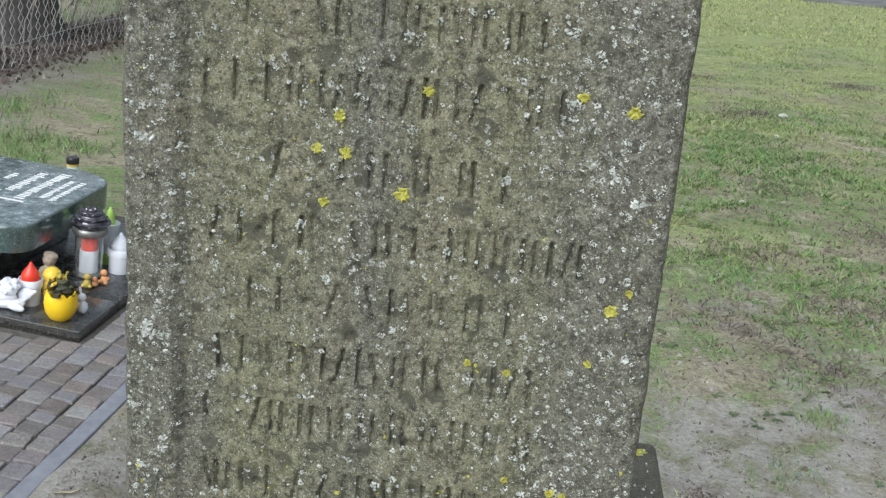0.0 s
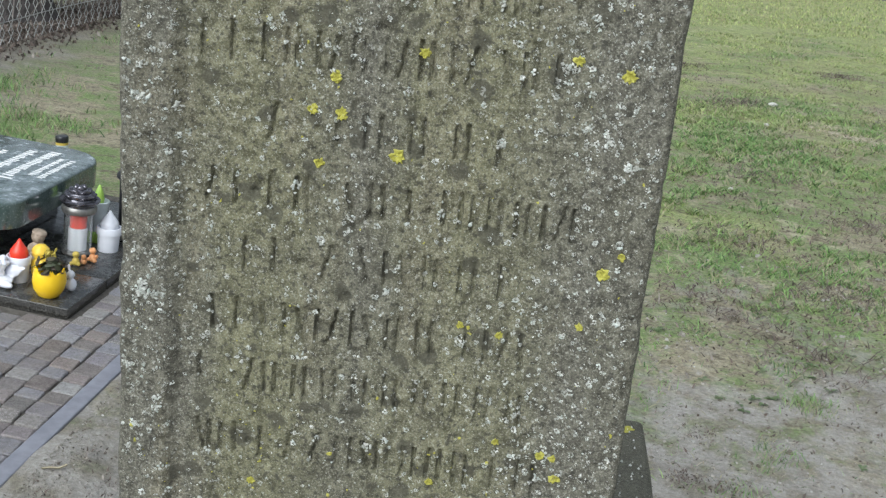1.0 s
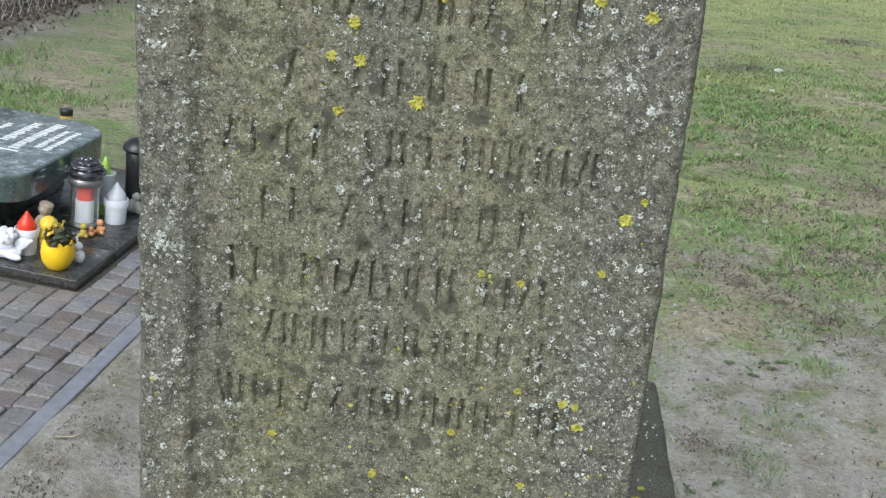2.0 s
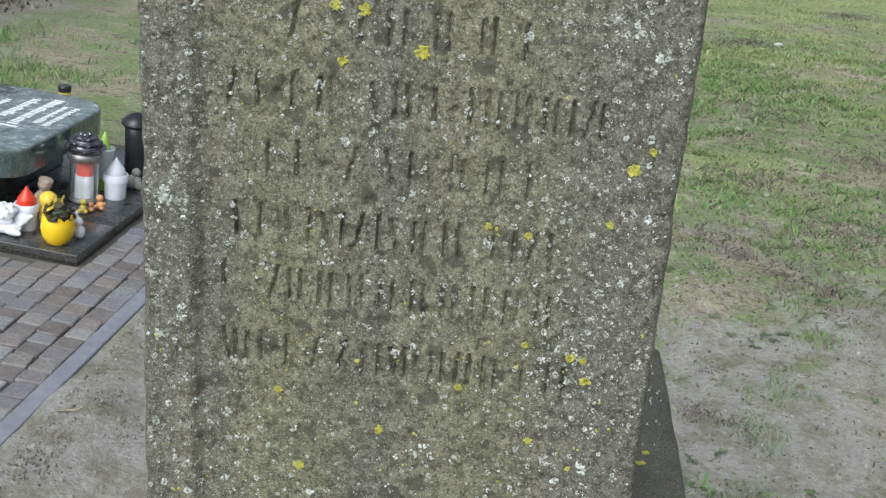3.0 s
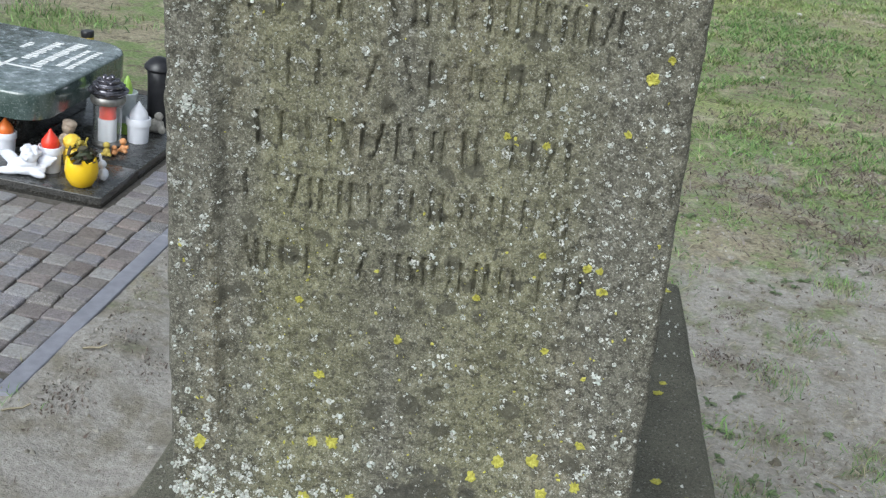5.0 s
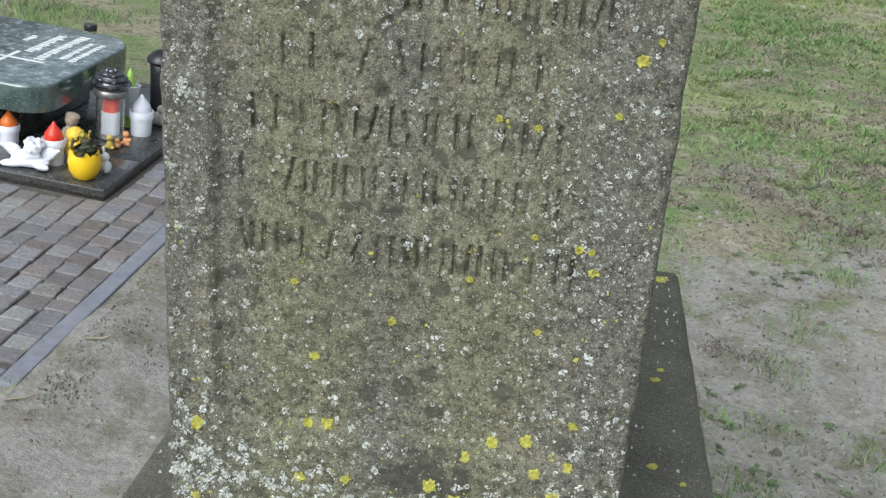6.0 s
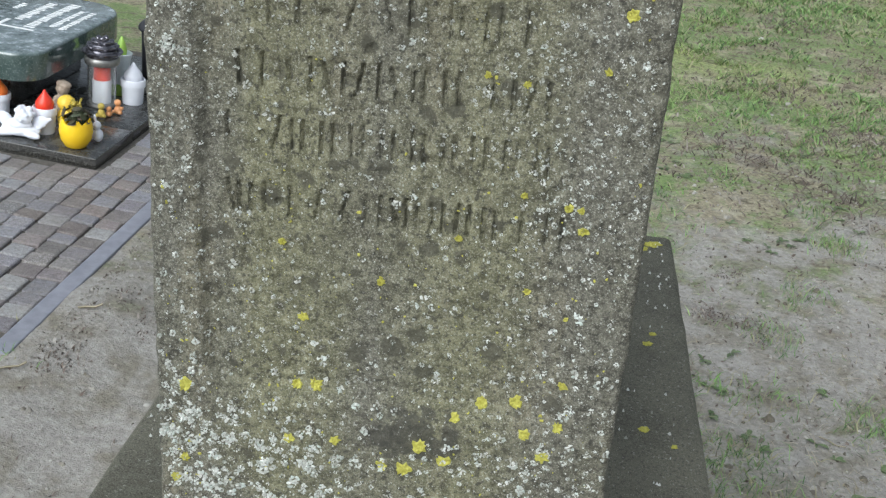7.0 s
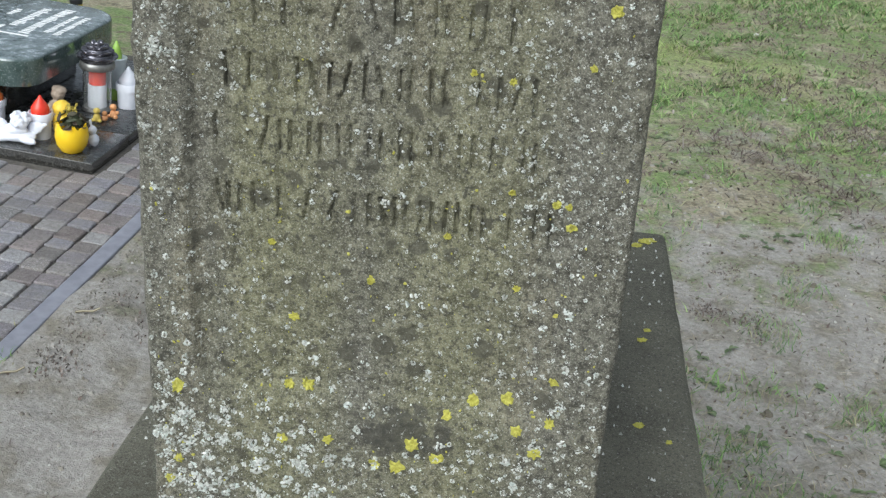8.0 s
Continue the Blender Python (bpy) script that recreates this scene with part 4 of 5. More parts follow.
figurine("stone_figurine", -0.392, 1.062, 0, "grey weathered cast stone figurine", "figurine", GREY_STONE, [((0, 0, 0.028), (0.032, 0.028, 0.030), (0, 0, 0)), ((0.008, 0, 0.066), (0.018, 0.018, 0.018), (0, 0, 0)), ((-0.024, -0.01, 0.016), (0.018, 0.018, 0.016), (0, 0, 0)), ((0.028, -0.012, 0.018), (0.016, 0.016, 0.018), (0, 0, 0))])
figurine("dark_ball", -0.815, 0.560, 0, "dark round lantern cap beside the candles", "ornament", DARK_SILVER, [((0, 0, 0.055), (0.045, 0.045, 0.055), (0, 0, 0))])


def small_jar():
    m = Matrix.Translation(PLOT @ Vector((-1.20, 2.20, -0.04)))
    root = thing("glass_jar", m, "small glass jar with a dark screw lid, standing in the grass", "jar")
    part("jar", lathe([(0, 0), (0.026, 0), (0.029, 0.01), (0.029, 0.07), (0.025, 0.085), (0, 0.085)], 28), PALE_PLASTIC, root, "pale glass")
    part("band", lathe([(0.027, 0.072), (0.0298, 0.073), (0.0298, 0.084), (0.027, 0.085), (0.027, 0.072)], 28), OCHRE_CLAY, root, "tarnished gold band")
    part("lid", lathe([(0, 0.0855), (0.030, 0.0855), (0.031, 0.09), (0.031, 0.112), (0.028, 0.116), (0, 0.116)], 28), BLACK_METAL, root, "dark lid")


small_jar()

# ---------------------------------------------------------------- fence with thicket behind


def build_fence():
    X, Y0, Y1 = -3.66, 5.2, 14.0
    foot = float(land(X, 8.0)) + 0.03
    root = thing("chain_link_fence", pose(X, 0, 0), "grey galvanised chain-link fence with sagging lower wire", "fence")
    cu = bpy.data.curves.new("wire_mesh", "CURVE")
    cu.dimensions, cu.bevel_depth, cu.bevel_resolution = "3D", 0.0034, 0
    pitch, rows = 0.128, 13
    y = Y0
    k = 0
    while y < Y1:
        sp = cu.splines.new("POLY")
        sp.points.add(rows)
        for r in range(rows + 1):
            side = (r % 2) * pitch / 2
            sp.points[r].co = (0.002 * (1 if r % 2 else -1), y + side , foot + r * pitch * 0.62, 1)
        y += pitch / 2
        k += 1
        sp = cu.splines.new("POLY")
        sp.points.add(rows)
        for r in range(rows + 1):
            sp.points[r].co = (0.002 * (-1 if r % 2 else 1), y + ((r + 1) % 2) * pitch / 2 - pitch / 2, foot + r * pitch * 0.62, 1)
        y += pitch / 2
    cu.materials.append(WIRE)
    ob = new("wire_mesh", cu)
    ob.parent = root
    for z in (foot + 0.16, foot + 0.80):
        bm = bmesh.new()
        tube(bm, [(0.006, Y0 + (Y1 - Y0) * j / 12, z + 0.012 * math.sin(j * 1.7)) for j in range(13)], 0.003)
        part("tension_wire", bm, WIRE, root)
    for j in range(2):
        bm = lathe([(0, -0.3), (0.024, -0.3), (0.024, 1.5), (0.02, 1.515), (0, 1.515)], 16)
        post = part("post", bm, WIRE, root)
        post.location = (0.03, Y0 + 0.3 + 7.6 * j, foot - 0.02)


build_fence()


def thicket():
    """Bare stems behind the fence, in one mesh."""
    rng = random.Random(31)
    bm = bmesh.new()
    for k in range(170):
        x, y = rng.uniform(-4.9, -3.78), rng.uniform(5.6, 13.0)
        if y > 9.0 - 0.9 * (x + 3.8) and rng.random() < 0.93:
            continue
        z = float(land(x, y)) - 0.02
        p = [Vector((x, y, z))]
        lean = Vector((rng.gauss(0, 0.35), rng.gauss(0, 0.35), 1)).normalized()
        for j in range(4):
            lean = (lean + Vector((rng.gauss(0, 0.22), rng.gauss(0, 0.22), 0))).normalized()
            nxt = p[-1] + lean * rng.uniform(0.14, 0.3)
            nxt.x = min(nxt.x, -3.71)
            p.append(nxt)
        tube(bm, p, rng.uniform(0.003, 0.009), 4)
    ob = new("thicket", mesh_from(bm, "thicket", BARK))
    tagged(ob, "bare brown stems of a thicket behind the fence", "shrubs", kind="stuff")


thicket()

# ---------------------------------------------------------------- grass, straw, litter and pebbles


def blades(name, x, y, h, width, lean, material, label, category, flat=0.0):
    """Bent blades, each of five corners, in one mesh."""
    rng = np.random.default_rng(len(x))
    n = len(x)
    z = land(x, y) - 0.004
    a = rng.uniform(0, 2 * np.pi, n)
    dx, dy = np.cos(a), np.sin(a)
    b = rng.uniform(0, 2 * np.pi, n)
    lx, ly = np.cos(b) * lean, np.sin(b) * lean
    w = width / 2

    def row(fx, share, wide, up):
        return np.stack([x + lx * h * share + fx * dx * wide, y + ly * h * share + fx * dy * wide, z + up], -1)

    up = h * (1 - flat)
    v = np.stack([row(-1, 0, w, 0 * h), row(1, 0, w, 0 * h), row(1, 0.4, w * 0.8, up * 0.62 + 0.004), row(-1, 0.4, w * 0.8, up * 0.62 + 0.004), row(0, 1.0, 0 * w, up + 0.003)], 1).reshape(-1, 3)
    k = np.arange(n) * 5
    faces = [(i, i + 1, i + 2, i + 3) for i in k.tolist()] + [(i + 3, i + 2, i + 4) for i in k.tolist()]
    ob = new(name, numpy_mesh(name, v.tolist(), faces, material))
    tagged(ob, label, category, kind="stuff")


def scatter(rng, n, x0, x1, y0, y1, near=1.0):
    """Places over a stretch of lawn, thicker towards y0, kept off the plot and the monument."""
    y = y0 + (y1 - y0) * rng.random(n) ** near
    x = rng.uniform(x0, x1, n)
    x = x * np.where(x > 0, 0.35 + 0.65 * (y - y0) / (y1 - y0) + 0.1, 1)
    local = PLOT.inverted()
    u = local[0][0] * x + local[0][1] * y + local[0][3]
    v = local[1][0] * x + local[1][1] * y + local[1][3]
    plot = (u > -1.85) & (u < 0.01) & (v > -0.73) & (v < 1.58)
    block = (x > -0.40) & (x < 0.31) & (y < 1.80)
    return x[~(plot | block)], y[~(plot | block)]


def lawn():
    rng = np.random.default_rng(40)
    # east of the monument: bare near by, greener with distance; the blades stand in spreading tufts

    def tufts(n, y0, y1, near, per, spread, gate):
        cx, cy = scatter(rng, n, 0.25, 8.0, y0, y1, near)
        cover = 0.55 * value_noise(cx * 1.3, cy * 1.3, 51) + 0.5 * value_noise(cx * 3.7, cy * 3.7, 52)
        ok = rng.random(len(cx)) < np.clip(gate(cy) + cover, 0.0, 1)
        cx, cy = np.repeat(cx[ok], per), np.repeat(cy[ok], per)
        wide = np.repeat(rng.uniform(0.5, 1.4, ok.sum()), per) * spread
        x, y = cx + rng.normal(0, 1, len(cx)) * wide, cy + rng.normal(0, 1, len(cx)) * wide
        clear = (x > 0.33) | (y > 1.85)
        return x[clear], y[clear]

    def rise(y):
        return -0.36 + 0.50 * step(y, 2.6, 5.6) + 0.30 * step(y, 5.5, 8.5)

    def distant(y):
        return (rise(y) - 0.08) * step(y, 6.5, 9.5) - 0.6 * (1 - step(y, 6.0, 9.0))

    x, y = tufts(16000, 2.1, 10.0, 1.25, 15, 0.024, rise)
    s = 1.0 + 0.9 * step(y, 3.2, 7.0)
    blades("grass", x, y, s * rng.uniform(0.014, 0.042, len(x)), s * rng.uniform(0.0022, 0.0050, len(x)), rng.uniform(0.5, 1.7, len(x)), GRASS, "short thin green grass in patches", "grass", flat=0.35)
    x, y = tufts(9000, 6.0, 20.0, 1.0, 12, 0.05, distant)
    blades("grass", x, y, rng.uniform(0.02, 0.06, len(x)), rng.uniform(0.005, 0.010, len(x)), rng.uniform(0.4, 1.5, len(x)), GRASS, "uneven yellowish green grass of the wide lawn", "grass", flat=0.35)
    fx, fy = rng.uniform(1.2, 15.0, 30000), 18.0 + 11.0 * rng.random(30000)
    blades("grass", fx, fy, rng.uniform(0.03, 0.08, len(fx)), rng.uniform(0.008, 0.018, len(fx)), rng.uniform(0.3, 1.2, len(fx)), GRASS, "short green grass at the far end of the lawn", "grass", flat=0.3)
    x, y = scatter(rng, 120000, 0.25, 6.5, 1.9, 16.0, 1.9)
    mess = 0.6 - 0.45 * value_noise(x * 1.3, y * 1.3, 51) + 0.3 * value_noise(x * 3.1, y * 3.1, 61) + 0.4 * value_noise(x * 9, y * 9, 62)
    ok = rng.random(len(x)) < np.clip(mess * 1.2 - 0.38, 0.03, 0.8) * (0.35 + 0.65 * step(y, 3.2, 4.8) + 0.9 * (1 - step(y, 2.4, 3.0)))
    x, y = x[ok], y[ok]
    s = 0.9 + 0.9 * step(y, 3.5, 8)
    blades("dry_grass", x, y, s * rng.uniform(0.015, 0.06, len(x)), s * rng.uniform(0.0016, 0.0042, len(x)), rng.uniform(0.5, 1.2, len(x)), STRAW, "matted dry straw-coloured grass", "grass", flat=0.8)
    # a withered clump and brown hollows in the lawn
    px, py = [], []
    for cx, cy, count in ((1.85, 10.4, 420), (1.65, 10.2, 260), (3.3, 13.0, 420), (1.5, 12.6, 300), (3.1, 10.0, 300), (1.2, 5.8, 300), (0.9, 4.7, 260), (1.5, 5.0, 300), (2.0, 6.4, 320), (1.25, 4.2, 260), (1.55, 7.4, 300)):
        px.append(rng.normal(cx, 0.16, count))
        py.append(rng.normal(cy, 0.14, count))
    px, py = np.concatenate(px), np.concatenate(py)
    blades("withered_grass", px, py, rng.uniform(0.03, 0.10, len(px)), rng.uniform(0.003, 0.008, len(px)), rng.uniform(0.5, 1.3, len(px)), LITTER, "brown withered clumps of grass and leaves in the lawn", "grass", flat=0.6)
    # a worn pale streak across the lawn, and brown flakes all over it
    k = rng.random(1500)
    px, py = 2.35 + 0.5 * k + rng.normal(0, 0.09, 1500), 9.75 - 0.9 * k + rng.normal(0, 0.16, 1500)
    blades("dry_grass", px, py, rng.uniform(0.03, 0.09, 1500), rng.uniform(0.006, 0.014, 1500), rng.uniform(0.6, 1.3, 1500), PALE_STRAW, "pale worn streak of dry stalks in the lawn", "grass", flat=0.85)
    x, y = scatter(rng, 30000, 0.25, 6.5, 2.4, 13.0, 1.5)
    ok = rng.random(len(x)) < np.clip(0.5 + 0.7 * value_noise(x * 1.9, y * 1.9, 66), 0.1, 1) * (0.12 + 0.88 * step(y, 3.6, 5.0))
    x, y = x[ok], y[ok]
    blades("leaf_flakes", x, y, rng.uniform(0.010, 0.040, len(x)), rng.uniform(0.004, 0.012, len(x)), rng.uniform(0.5, 1.0, len(x)), LITTER, "brown flakes of old leaves in the grass", "leaves", flat=0.45)
    # long dry stalks on the sand beside the pedestal
    px, py = rng.uniform(0.38, 1.9, 900), 1.95 + 1.5 * rng.random(900) ** 1.6
    blades("dry_stalks", px, py, rng.uniform(0.03, 0.09, 900), rng.uniform(0.0018, 0.0034, 900), rng.uniform(0.7, 1.3, 900), PALE_STRAW, "long pale dry stalks lying on the sand", "grass", flat=0.9)
    px, py = rng.uniform(0.38, 2.2, 2600), 1.95 + 2.2 * rng.random(2600) ** 1.3
    ok = value_noise(px * 5, py * 5, 68) > rng.uniform(-0.1, 0.7, 2600)
    px, py = px[ok], py[ok]
    blades("grass_blades", px, py, rng.uniform(0.015, 0.045, len(px)), rng.uniform(0.002, 0.004, len(px)), rng.uniform(0.7, 1.6, len(px)), GRASS, "sparse green blades on the bare sand", "grass", flat=0.6)
    # behind the fence the lawn goes on
    x, y = rng.uniform(-9.5, -4.1, 22000), rng.uniform(10.9, 22.0, 22000)
    blades("grass", x, y, rng.uniform(0.03, 0.08, len(x)), rng.uniform(0.006, 0.013, len(x)), rng.uniform(0.4, 1.4, len(x)), GRASS, "green grass behind the wire fence", "grass", flat=0.3)
    # west, behind the grave
    x, y = scatter(rng, 70000, -4.4, -0.5, 3.6, 11.0, 1.2)
    cover = 0.5 + 0.5 * value_noise(x * 1.9, y * 1.9, 71) + 0.35 * value_noise(x * 6, y * 6, 72)
    ok = rng.random(len(x)) < np.clip((cover - 0.45) * 2.2 * step(y, 4.5, 5.0) * (1 - step(-x, 3.1, 3.5)), 0, 1)
    x, y = x[ok], y[ok]
    blades("grass", x, y, rng.uniform(0.02, 0.055, len(x)), rng.uniform(0.003, 0.007, len(x)), rng.uniform(0.4, 1.5, len(x)), GRASS, "short patchy green grass behind the grave", "grass")
    x, y = scatter(rng, 16000, -4.6, -0.4, 2.0, 11.0, 1.0)
    ok = rng.random(len(x)) < np.where(y < 4.2, 0.04, 0.8)
    x, y = x[ok], y[ok]
    blades("dry_grass", x, y, rng.uniform(0.015, 0.06, len(x)), rng.uniform(0.0014, 0.0034, len(x)), rng.uniform(0.5, 1.2, len(x)), STRAW, "scattered dry grass and twigs", "grass", flat=0.88)
    # tufts beside the pedestal and at the kerb's end
    px, py = [], []
    for cx, cy, count in ((0.62, 2.35, 260), (0.70, 2.62, 160), (0.98, 2.55, 200), (0.78, 2.98, 160), (1.25, 2.95, 180), (0.55, 2.18, 220), (0.92, 3.3, 140), (1.5, 3.4, 200), (1.12, 3.75, 260), (0.72, 2.12, 260), (-1.22, 2.10, 120), (-1.35, 2.07, 120)):
        px.append(rng.normal(cx, 0.055, count))
        py.append(rng.normal(cy, 0.06, count))
    px, py = np.concatenate(px), np.concatenate(py)
    blades("grass_tufts", px, py, rng.uniform(0.012, 0.034, len(px)), rng.uniform(0.0018, 0.0036, len(px)), rng.uniform(0.7, 1.8, len(px)), GRASS, "low green tufts on the bare sand", "grass")
    # leaf litter under the fence
    x, y = -3.66 + rng.normal(-0.24, 0.17, 15000), rng.uniform(5.2, 12.5, 15000)
    blades("leaf_litter", x, y, rng.uniform(0.015, 0.055, 15000), rng.uniform(0.010, 0.028, 15000), rng.uniform(0.5, 1.0, 15000), LITTER, "brown fallen leaves along the fence foot", "leaves", flat=0.35)
    # dark crumbs and chips on the bare sand
    x, y = scatter(rng, 15000, -1.2, 3.0, 1.7, 6.0, 1.1)
    ok = rng.random(len(x)) < np.where(x < -0.3, 0.2, 0.45)
    x, y = x[ok], y[ok]
    blades("soil_crumbs", x, y, rng.uniform(0.008, 0.032, len(x)), rng.uniform(0.003, 0.010, len(x)), rng.uniform(0.5, 1.0, len(x)), LITTER, "dark crumbs of soil and bark chips on the sand", "debris", flat=0.7)
    k = rng.random(1700)
    px, py = -1.085 + 0.09 * rng.random(1700) ** 1.8, 2.15 + 2.3 * k
    blades("soil_crumbs", px, py, rng.uniform(0.005, 0.014, 1700), rng.uniform(0.003, 0.008, 1700), rng.uniform(0.4, 1.0, 1700), CLOD, "dark soil crumbs along the kerb", "debris", flat=0.6)
    px, py = [], []
    for cx, cy, count in ((-0.90, 2.42, 70), (-1.03, 2.18, 110), (-1.02, 2.33, 30), (-1.0, 2.55, 30), (0.62, 3.08, 160), (0.75, 3.02, 110), (0.70, 3.42, 80)):
        px.append(rng.normal(cx, 0.03, count))
        py.append(rng.normal(cy, 0.04, count))
    px, py = np.concatenate(px), np.concatenate(py)
    blades("soil_clump", px, py, rng.uniform(0.008, 0.024, len(px)), rng.uniform(0.003, 0.007, len(px)), rng.uniform(0.4, 1.0, len(px)), LITTER, "clumps of dark crumbled soil", "debris", flat=0.55)


lawn()


def clods():
    """Lumps of trodden sand, low and uneven, in one mesh."""
    rng = np.random.default_rng(91)
    x, y = scatter(rng, 14000, -1.25, 3.2, 1.6, 5.5, 1.2)
    keep = rng.random(len(x)) < np.clip(0.55 + 0.7 * value_noise(x * 4, y * 4, 92), 0.1, 1) * np.where(x < -0.3, 0.3, 1)
    x, y = x[keep][:, None], y[keep][:, None]
    m, n = len(x), 7
    r = 0.0042 * np.exp(rng.normal(0, 0.5, (m, 1)))
    a = np.arange(n) * 2 * np.pi / n + rng.uniform(0, 6, (m, 1))
    rr = r * rng.uniform(0.6, 1.5, (m, n))
    px, py = x + rr * np.cos(a), y + rr * np.sin(a)
    rim = np.stack([px, py, land(px, py) - 0.002], -1)
    mx, my = x + 0.55 * rr * np.cos(a), y + 0.55 * rr * np.sin(a)
    mid = np.stack([mx, my, land(mx, my) + r * rng.uniform(0.3, 0.8, (m, n))], -1)
    top = np.stack([x, y, land(x, y) + 0.6 * r], -1)
    verts = np.concatenate([top, mid, rim], 1).reshape(-1, 3)
    faces = []
    for k in range(0, m * (2 * n + 1), 2 * n + 1):
        for j in range(n):
            q = (j + 1) % n
            faces.append((k, k + 1 + j, k + 1 + q))
            faces.append((k + 1 + j, k + 1 + n + j, k + 1 + n + q, k + 1 + q))
    ob = new("sand_clods", numpy_mesh("sand_clods", verts.tolist(), faces, CLOD))
    tagged(ob, "small lumps of grey sandy soil", "soil", kind="stuff")


clods()


def weeds():
    """Low rosettes of broad pointed leaves, flat on the sand, in one mesh."""
    rng = np.random.default_rng(63)
    cx, cy = scatter(rng, 330, 0.25, 2.6, 2.0, 5.2, 1.1)
    ok = rng.random(len(cx)) < np.clip(0.45 + 0.6 * value_noise(cx * 2.3, cy * 2.3, 64), 0, 1) * (1 - 0.55 * np.exp(-((cy - 3.35) / 0.45) ** 2))
    verts, faces = [], []
    for x, y in zip(cx[ok].tolist(), cy[ok].tolist()):
        for k in range(int(rng.integers(3, 8))):
            a, long = rng.uniform(0, 2 * math.pi), rng.uniform(0.012, 0.036)
            wide, up = long * rng.uniform(0.16, 0.30), rng.uniform(0.05, 0.45)
            z = float(land(x, y))
            o = len(verts)
            for f, w, h in ((0.05, 0.12, 0.0), (0.35, 0.8, 0.6), (0.65, 1.0, 0.9), (0.88, 0.55, 0.8)):
                for side in (-1, 0, 1):
                    px = x + math.cos(a) * f * long - math.sin(a) * side * w * wide
                    py = y + math.sin(a) * f * long + math.cos(a) * side * w * wide
                    verts.append((px, py, z + 0.003 + h * up * long * 0.5 + (0.0015 if side else -0.001)))
            verts.append((x + math.cos(a) * long, y + math.sin(a) * long, z + 0.003 + 0.5 * up * long * 0.6))
            for row in range(3):
                q = o + 3 * row
                faces += [(q, q + 3, q + 4, q + 1), (q + 1, q + 4, q + 5, q + 2)]
            faces += [(o + 9, o + 12, o + 10), (o + 10, o + 12, o + 11)]
    ob = new("weeds", numpy_mesh("weeds", verts, faces, WEED, True))
    tagged(ob, "low broad-leaved green weeds on the bare sand", "weeds", kind="stuff")


weeds()


def pebbles():
    rng = np.random.default_rng(77)
    x, y = scatter(rng, 900, -1.3, 2.6, 1.6, 6.5, 1.1)
    bm = bmesh.new()
    for px, py in zip(x.tolist(), y.tolist()):
        r = 0.0022 * math.exp(rng.normal(0, 0.45))
        blob(bm, (px, py, float(land(px, py)) + 0.3 * r), (r * 1.3, r, r * 0.7), (0, 0, rng.uniform(0, 180)), 0.3, 1)
    for px, py, r in ((2.12, 10.4, 0.035), (1.9, 9.4, 0.02), (1.28, 6.95, 0.014), (-0.75, 2.6, 0.006), (-0.82, 2.35, 0.006), (-0.78, 2.1, 0.006), (0.80, 2.75, 0.006)):
        blob(bm, (px, py, float(land(px, py)) + 0.3 * r), (r * 1.4, r, r * 0.7), (0, 0, 20), 0.3, 2)
    ob = new("pebbles", mesh_from(bm, "pebbles", PEBBLE))
    tagged(ob, "small pale pebbles scattered on the sand", "pebbles", kind="stuff")


pebbles()


def twig(x, y, length, turn, r, label):
    bm = bmesh.new()
    z = float(land(x, y)) + r + 0.004
    tube(bm, [(-length / 2, 0, 0.003), (-length / 5, 0.005, 0.001), (length / 5, -0.003, 0.002), (length / 2, 0.004, 0.005)], r, 6)
    me = mesh_from(bm, "twig", STRAW)
    smooth(me)
    ob = new("twig", me)
    ob.matrix_world = pose(x, y, z, 0, 0, turn)
    tagged(ob, label, "twig", "twigs on the sand")


twig(-1.045, 2.415, 0.06, 25, 0.0032, "pale dry twig lying on the sand")
twig(-1.10, 2.10, 0.065, 35, 0.0028, "thin straw-coloured twig lying on the sand")
twig(0.86, 2.45, 0.07, -35, 0.0018, "thin dry stalk lying on the sand")
twig(1.02, 2.32, 0.09, 12, 0.0018, "thin pale stalk lying in the grass")

def trunk_behind_fence():
    """A broad old trunk, seen through the wire, that runs out of sight."""
    x, y = -4.42, 8.75
    z = float(land(x, y)) - 0.1
    bm = bmesh.new()
    rng = random.Random(6)
    rows, seg = 26, 34
    rings = []
    for k in range(rows):
        h = 3.2 * k / (rows - 1)
        r = 0.40 + 0.16 * math.exp(-h * 4) - 0.03 * h
        ring = []
        for j in range(seg):
            a = 2 * math.pi * j / seg
            q = r * (1 + 0.07 * noise.noise((math.cos(a) * 3, math.sin(a) * 3, h * 0.7)) + 0.035 * noise.noise((math.cos(a) * 9, math.sin(a) * 9, h * 2)))
            ring.append(bm.verts.new((q * math.cos(a), q * math.sin(a), h)))
        rings.append(ring)
    for lo, hi in zip(rings, rings[1:]):
        for j in range(seg):
            bm.faces.new((lo[j], lo[(j + 1) % seg], hi[(j + 1) % seg], hi[j]))
    bm.faces.new(rings[-1])
    root = thing("tree", pose(x, y, z), "old dark-barked tree trunk behind the wire fence", "tree")
    part("trunk", bm, TRUNK_BARK, root)


trunk_behind_fence()

# ---------------------------------------------------------------- paving: kerb, joints and setts


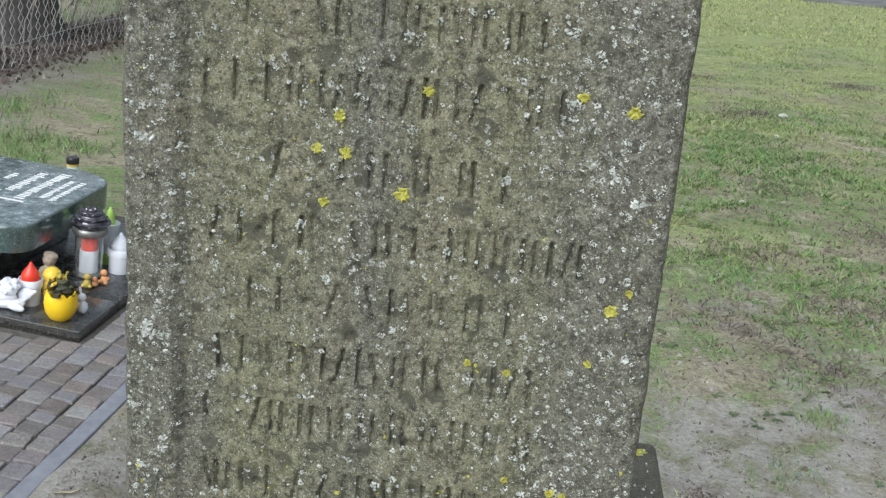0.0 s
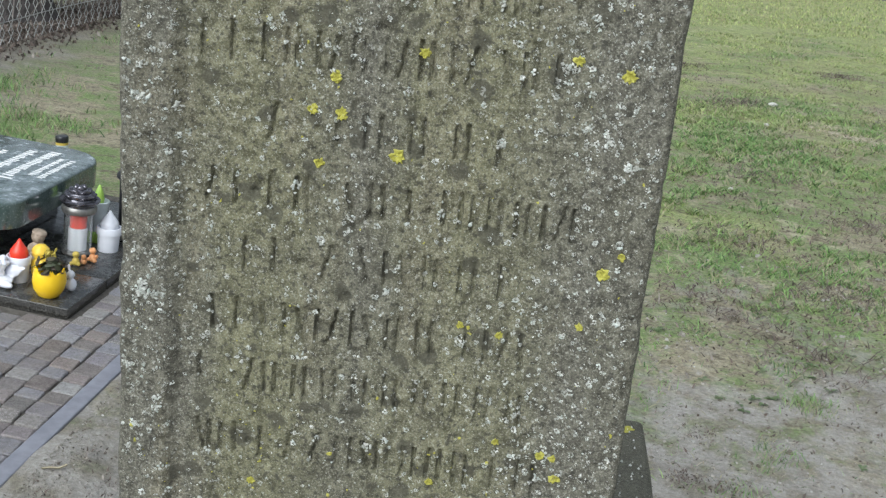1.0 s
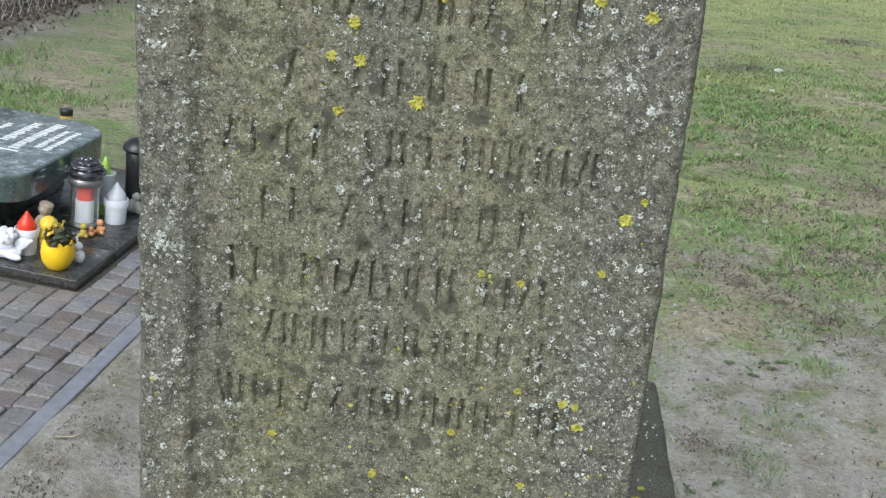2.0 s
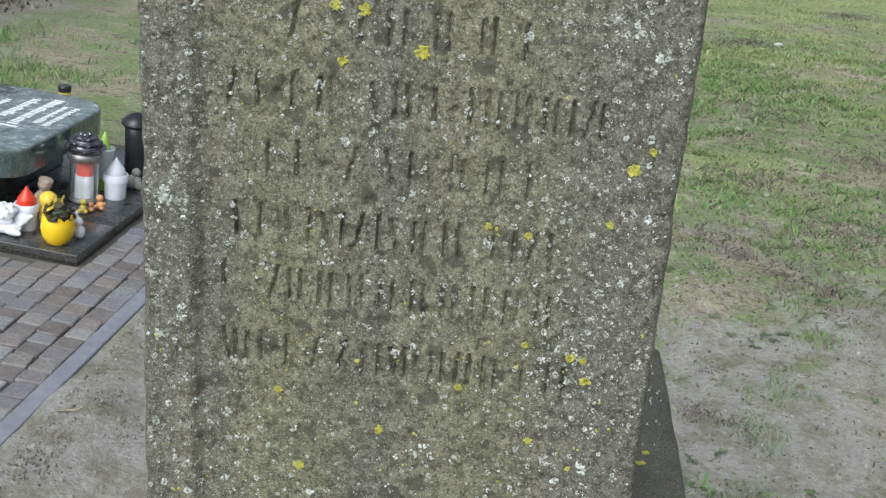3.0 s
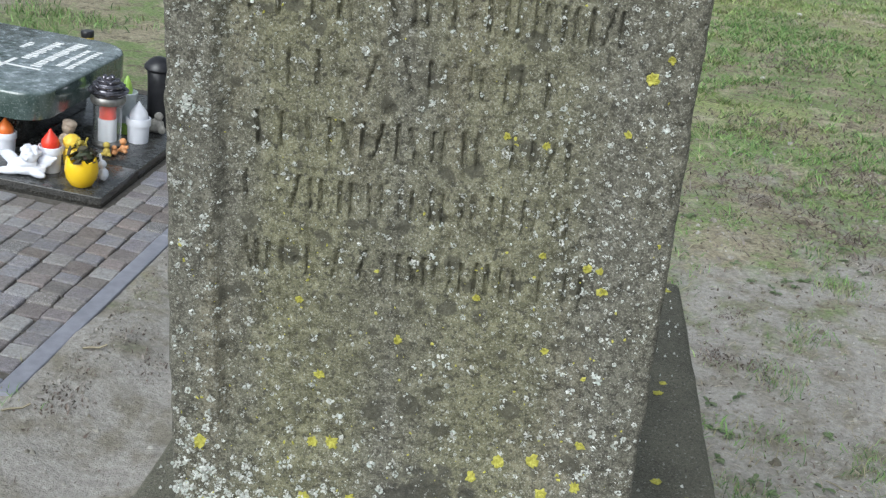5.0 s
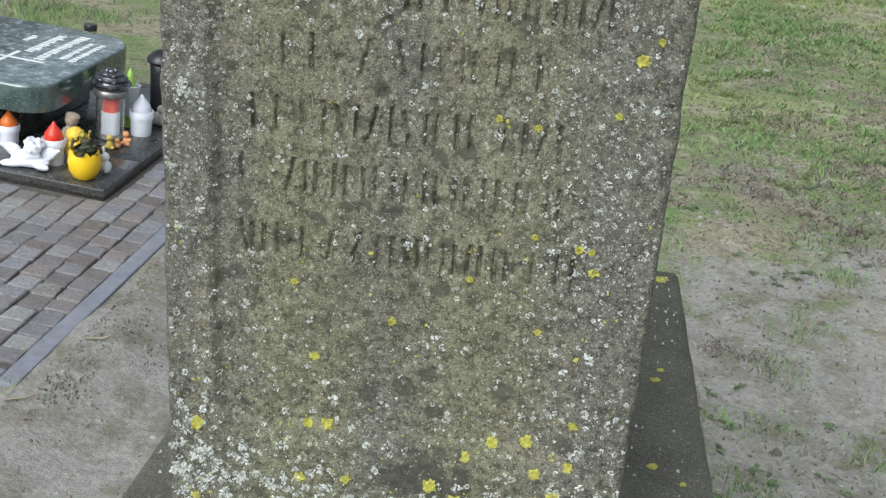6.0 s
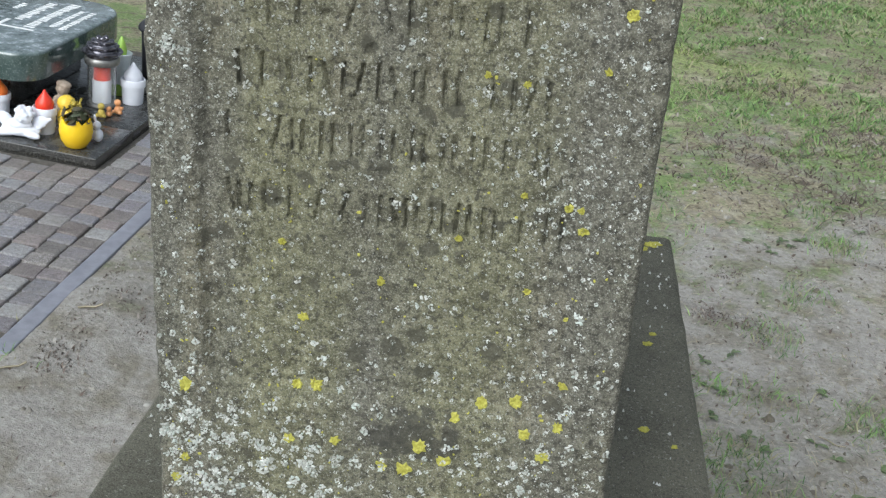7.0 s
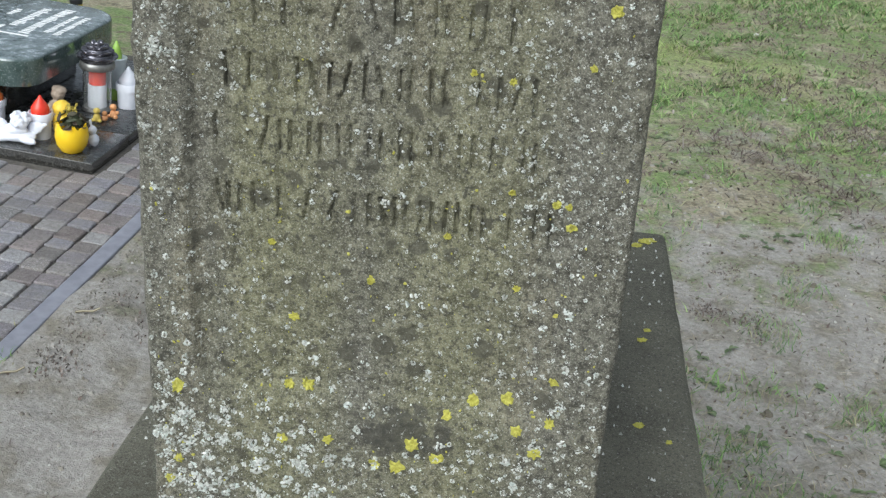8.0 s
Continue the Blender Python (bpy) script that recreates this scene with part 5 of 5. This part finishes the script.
def build_paving():
    bed = new("pavement", mesh_from(box(bmesh.new(), -0.862, -0.052, -0.690, 1.72, -0.12, -0.010), "pavement", JOINT))
    bed.matrix_world = PLOT
    tagged(bed, "small grey and reddish stone setts in sandy joints", "pavement", kind="structure")
    for v0, v1 in ((-0.745, 0.275), (0.278, 1.275), (1.278, 1.74)):
        kerb = new("kerb", mesh_from(box(bmesh.new(), -0.051, 0.0, v0, v1, -0.20, 0.002, 0.004, 2), "kerb", KERB))
        kerb.matrix_world = PLOT
        tagged(kerb, "narrow grey concrete kerb along the setts", "kerb", "kerbs of the plot", "structure")
    kerb = new("kerb", mesh_from(box(bmesh.new(), -0.86, -0.052, -0.746, -0.690, -0.20, 0.003, 0.004, 2), "kerb", KERB))
    kerb.matrix_world = PLOT
    tagged(kerb, "narrow grey concrete kerb along the setts", "kerb", "kerbs of the plot", "structure")
    rng = random.Random(12)
    shapes = []
    for k in range(14):
        bm = box(bmesh.new(), -0.5, 0.5, -0.5, 0.5, -0.7, 0.0)
        for vert in bm.verts:
            vert.co.x += rng.uniform(-0.045, 0.045)
            vert.co.y += rng.uniform(-0.045, 0.045)
        upright = [e for e in bm.edges if abs(e.verts[0].co.z - e.verts[1].co.z) > 0.3]
        bmesh.ops.bevel(bm, geom=upright, offset=0.09, segments=2, profile=0.5, affect="EDGES")
        top = [e for e in bm.edges if all(v.co.z > -0.1 for v in e.verts)]
        bmesh.ops.bevel(bm, geom=top, offset=0.05, segments=1, profile=0.5, affect="EDGES")
        for vert in bm.verts:
            if vert.co.z > -0.12:
                vert.co.z += rng.uniform(-0.012, 0.012)
        me = mesh_from(bm, "sett", SETT)
        shapes.append(me)
    right = -0.053
    while right > -0.84:
        wide = rng.uniform(0.066, 0.080)
        u = right - wide / 2
        right -= wide
        v0 = -0.688 - rng.uniform(0.0, 0.05)
        while v0 < 1.68:
            long = rng.uniform(0.056, 0.086)
            v = v0 + long / 2
            v0 += long
            if v - long / 2 < -0.70 or u < -0.285 and v > 0.365 or v > 1.66:
                continue
            sett = new("sett", rng.choice(shapes))
            sett.parent = bed
            flip = rng.choice((0, 180))
            sett.matrix_local = pose(u + rng.uniform(-0.0025, 0.0025), v, rng.uniform(-0.0018, 0.0018), rng.gauss(0, 0.9), rng.gauss(0, 0.9), flip + rng.gauss(0, 1.6)) @ Matrix.Diagonal((wide * rng.uniform(0.91, 0.96), long * rng.uniform(0.90, 0.96), 0.06, 1))


build_paving()
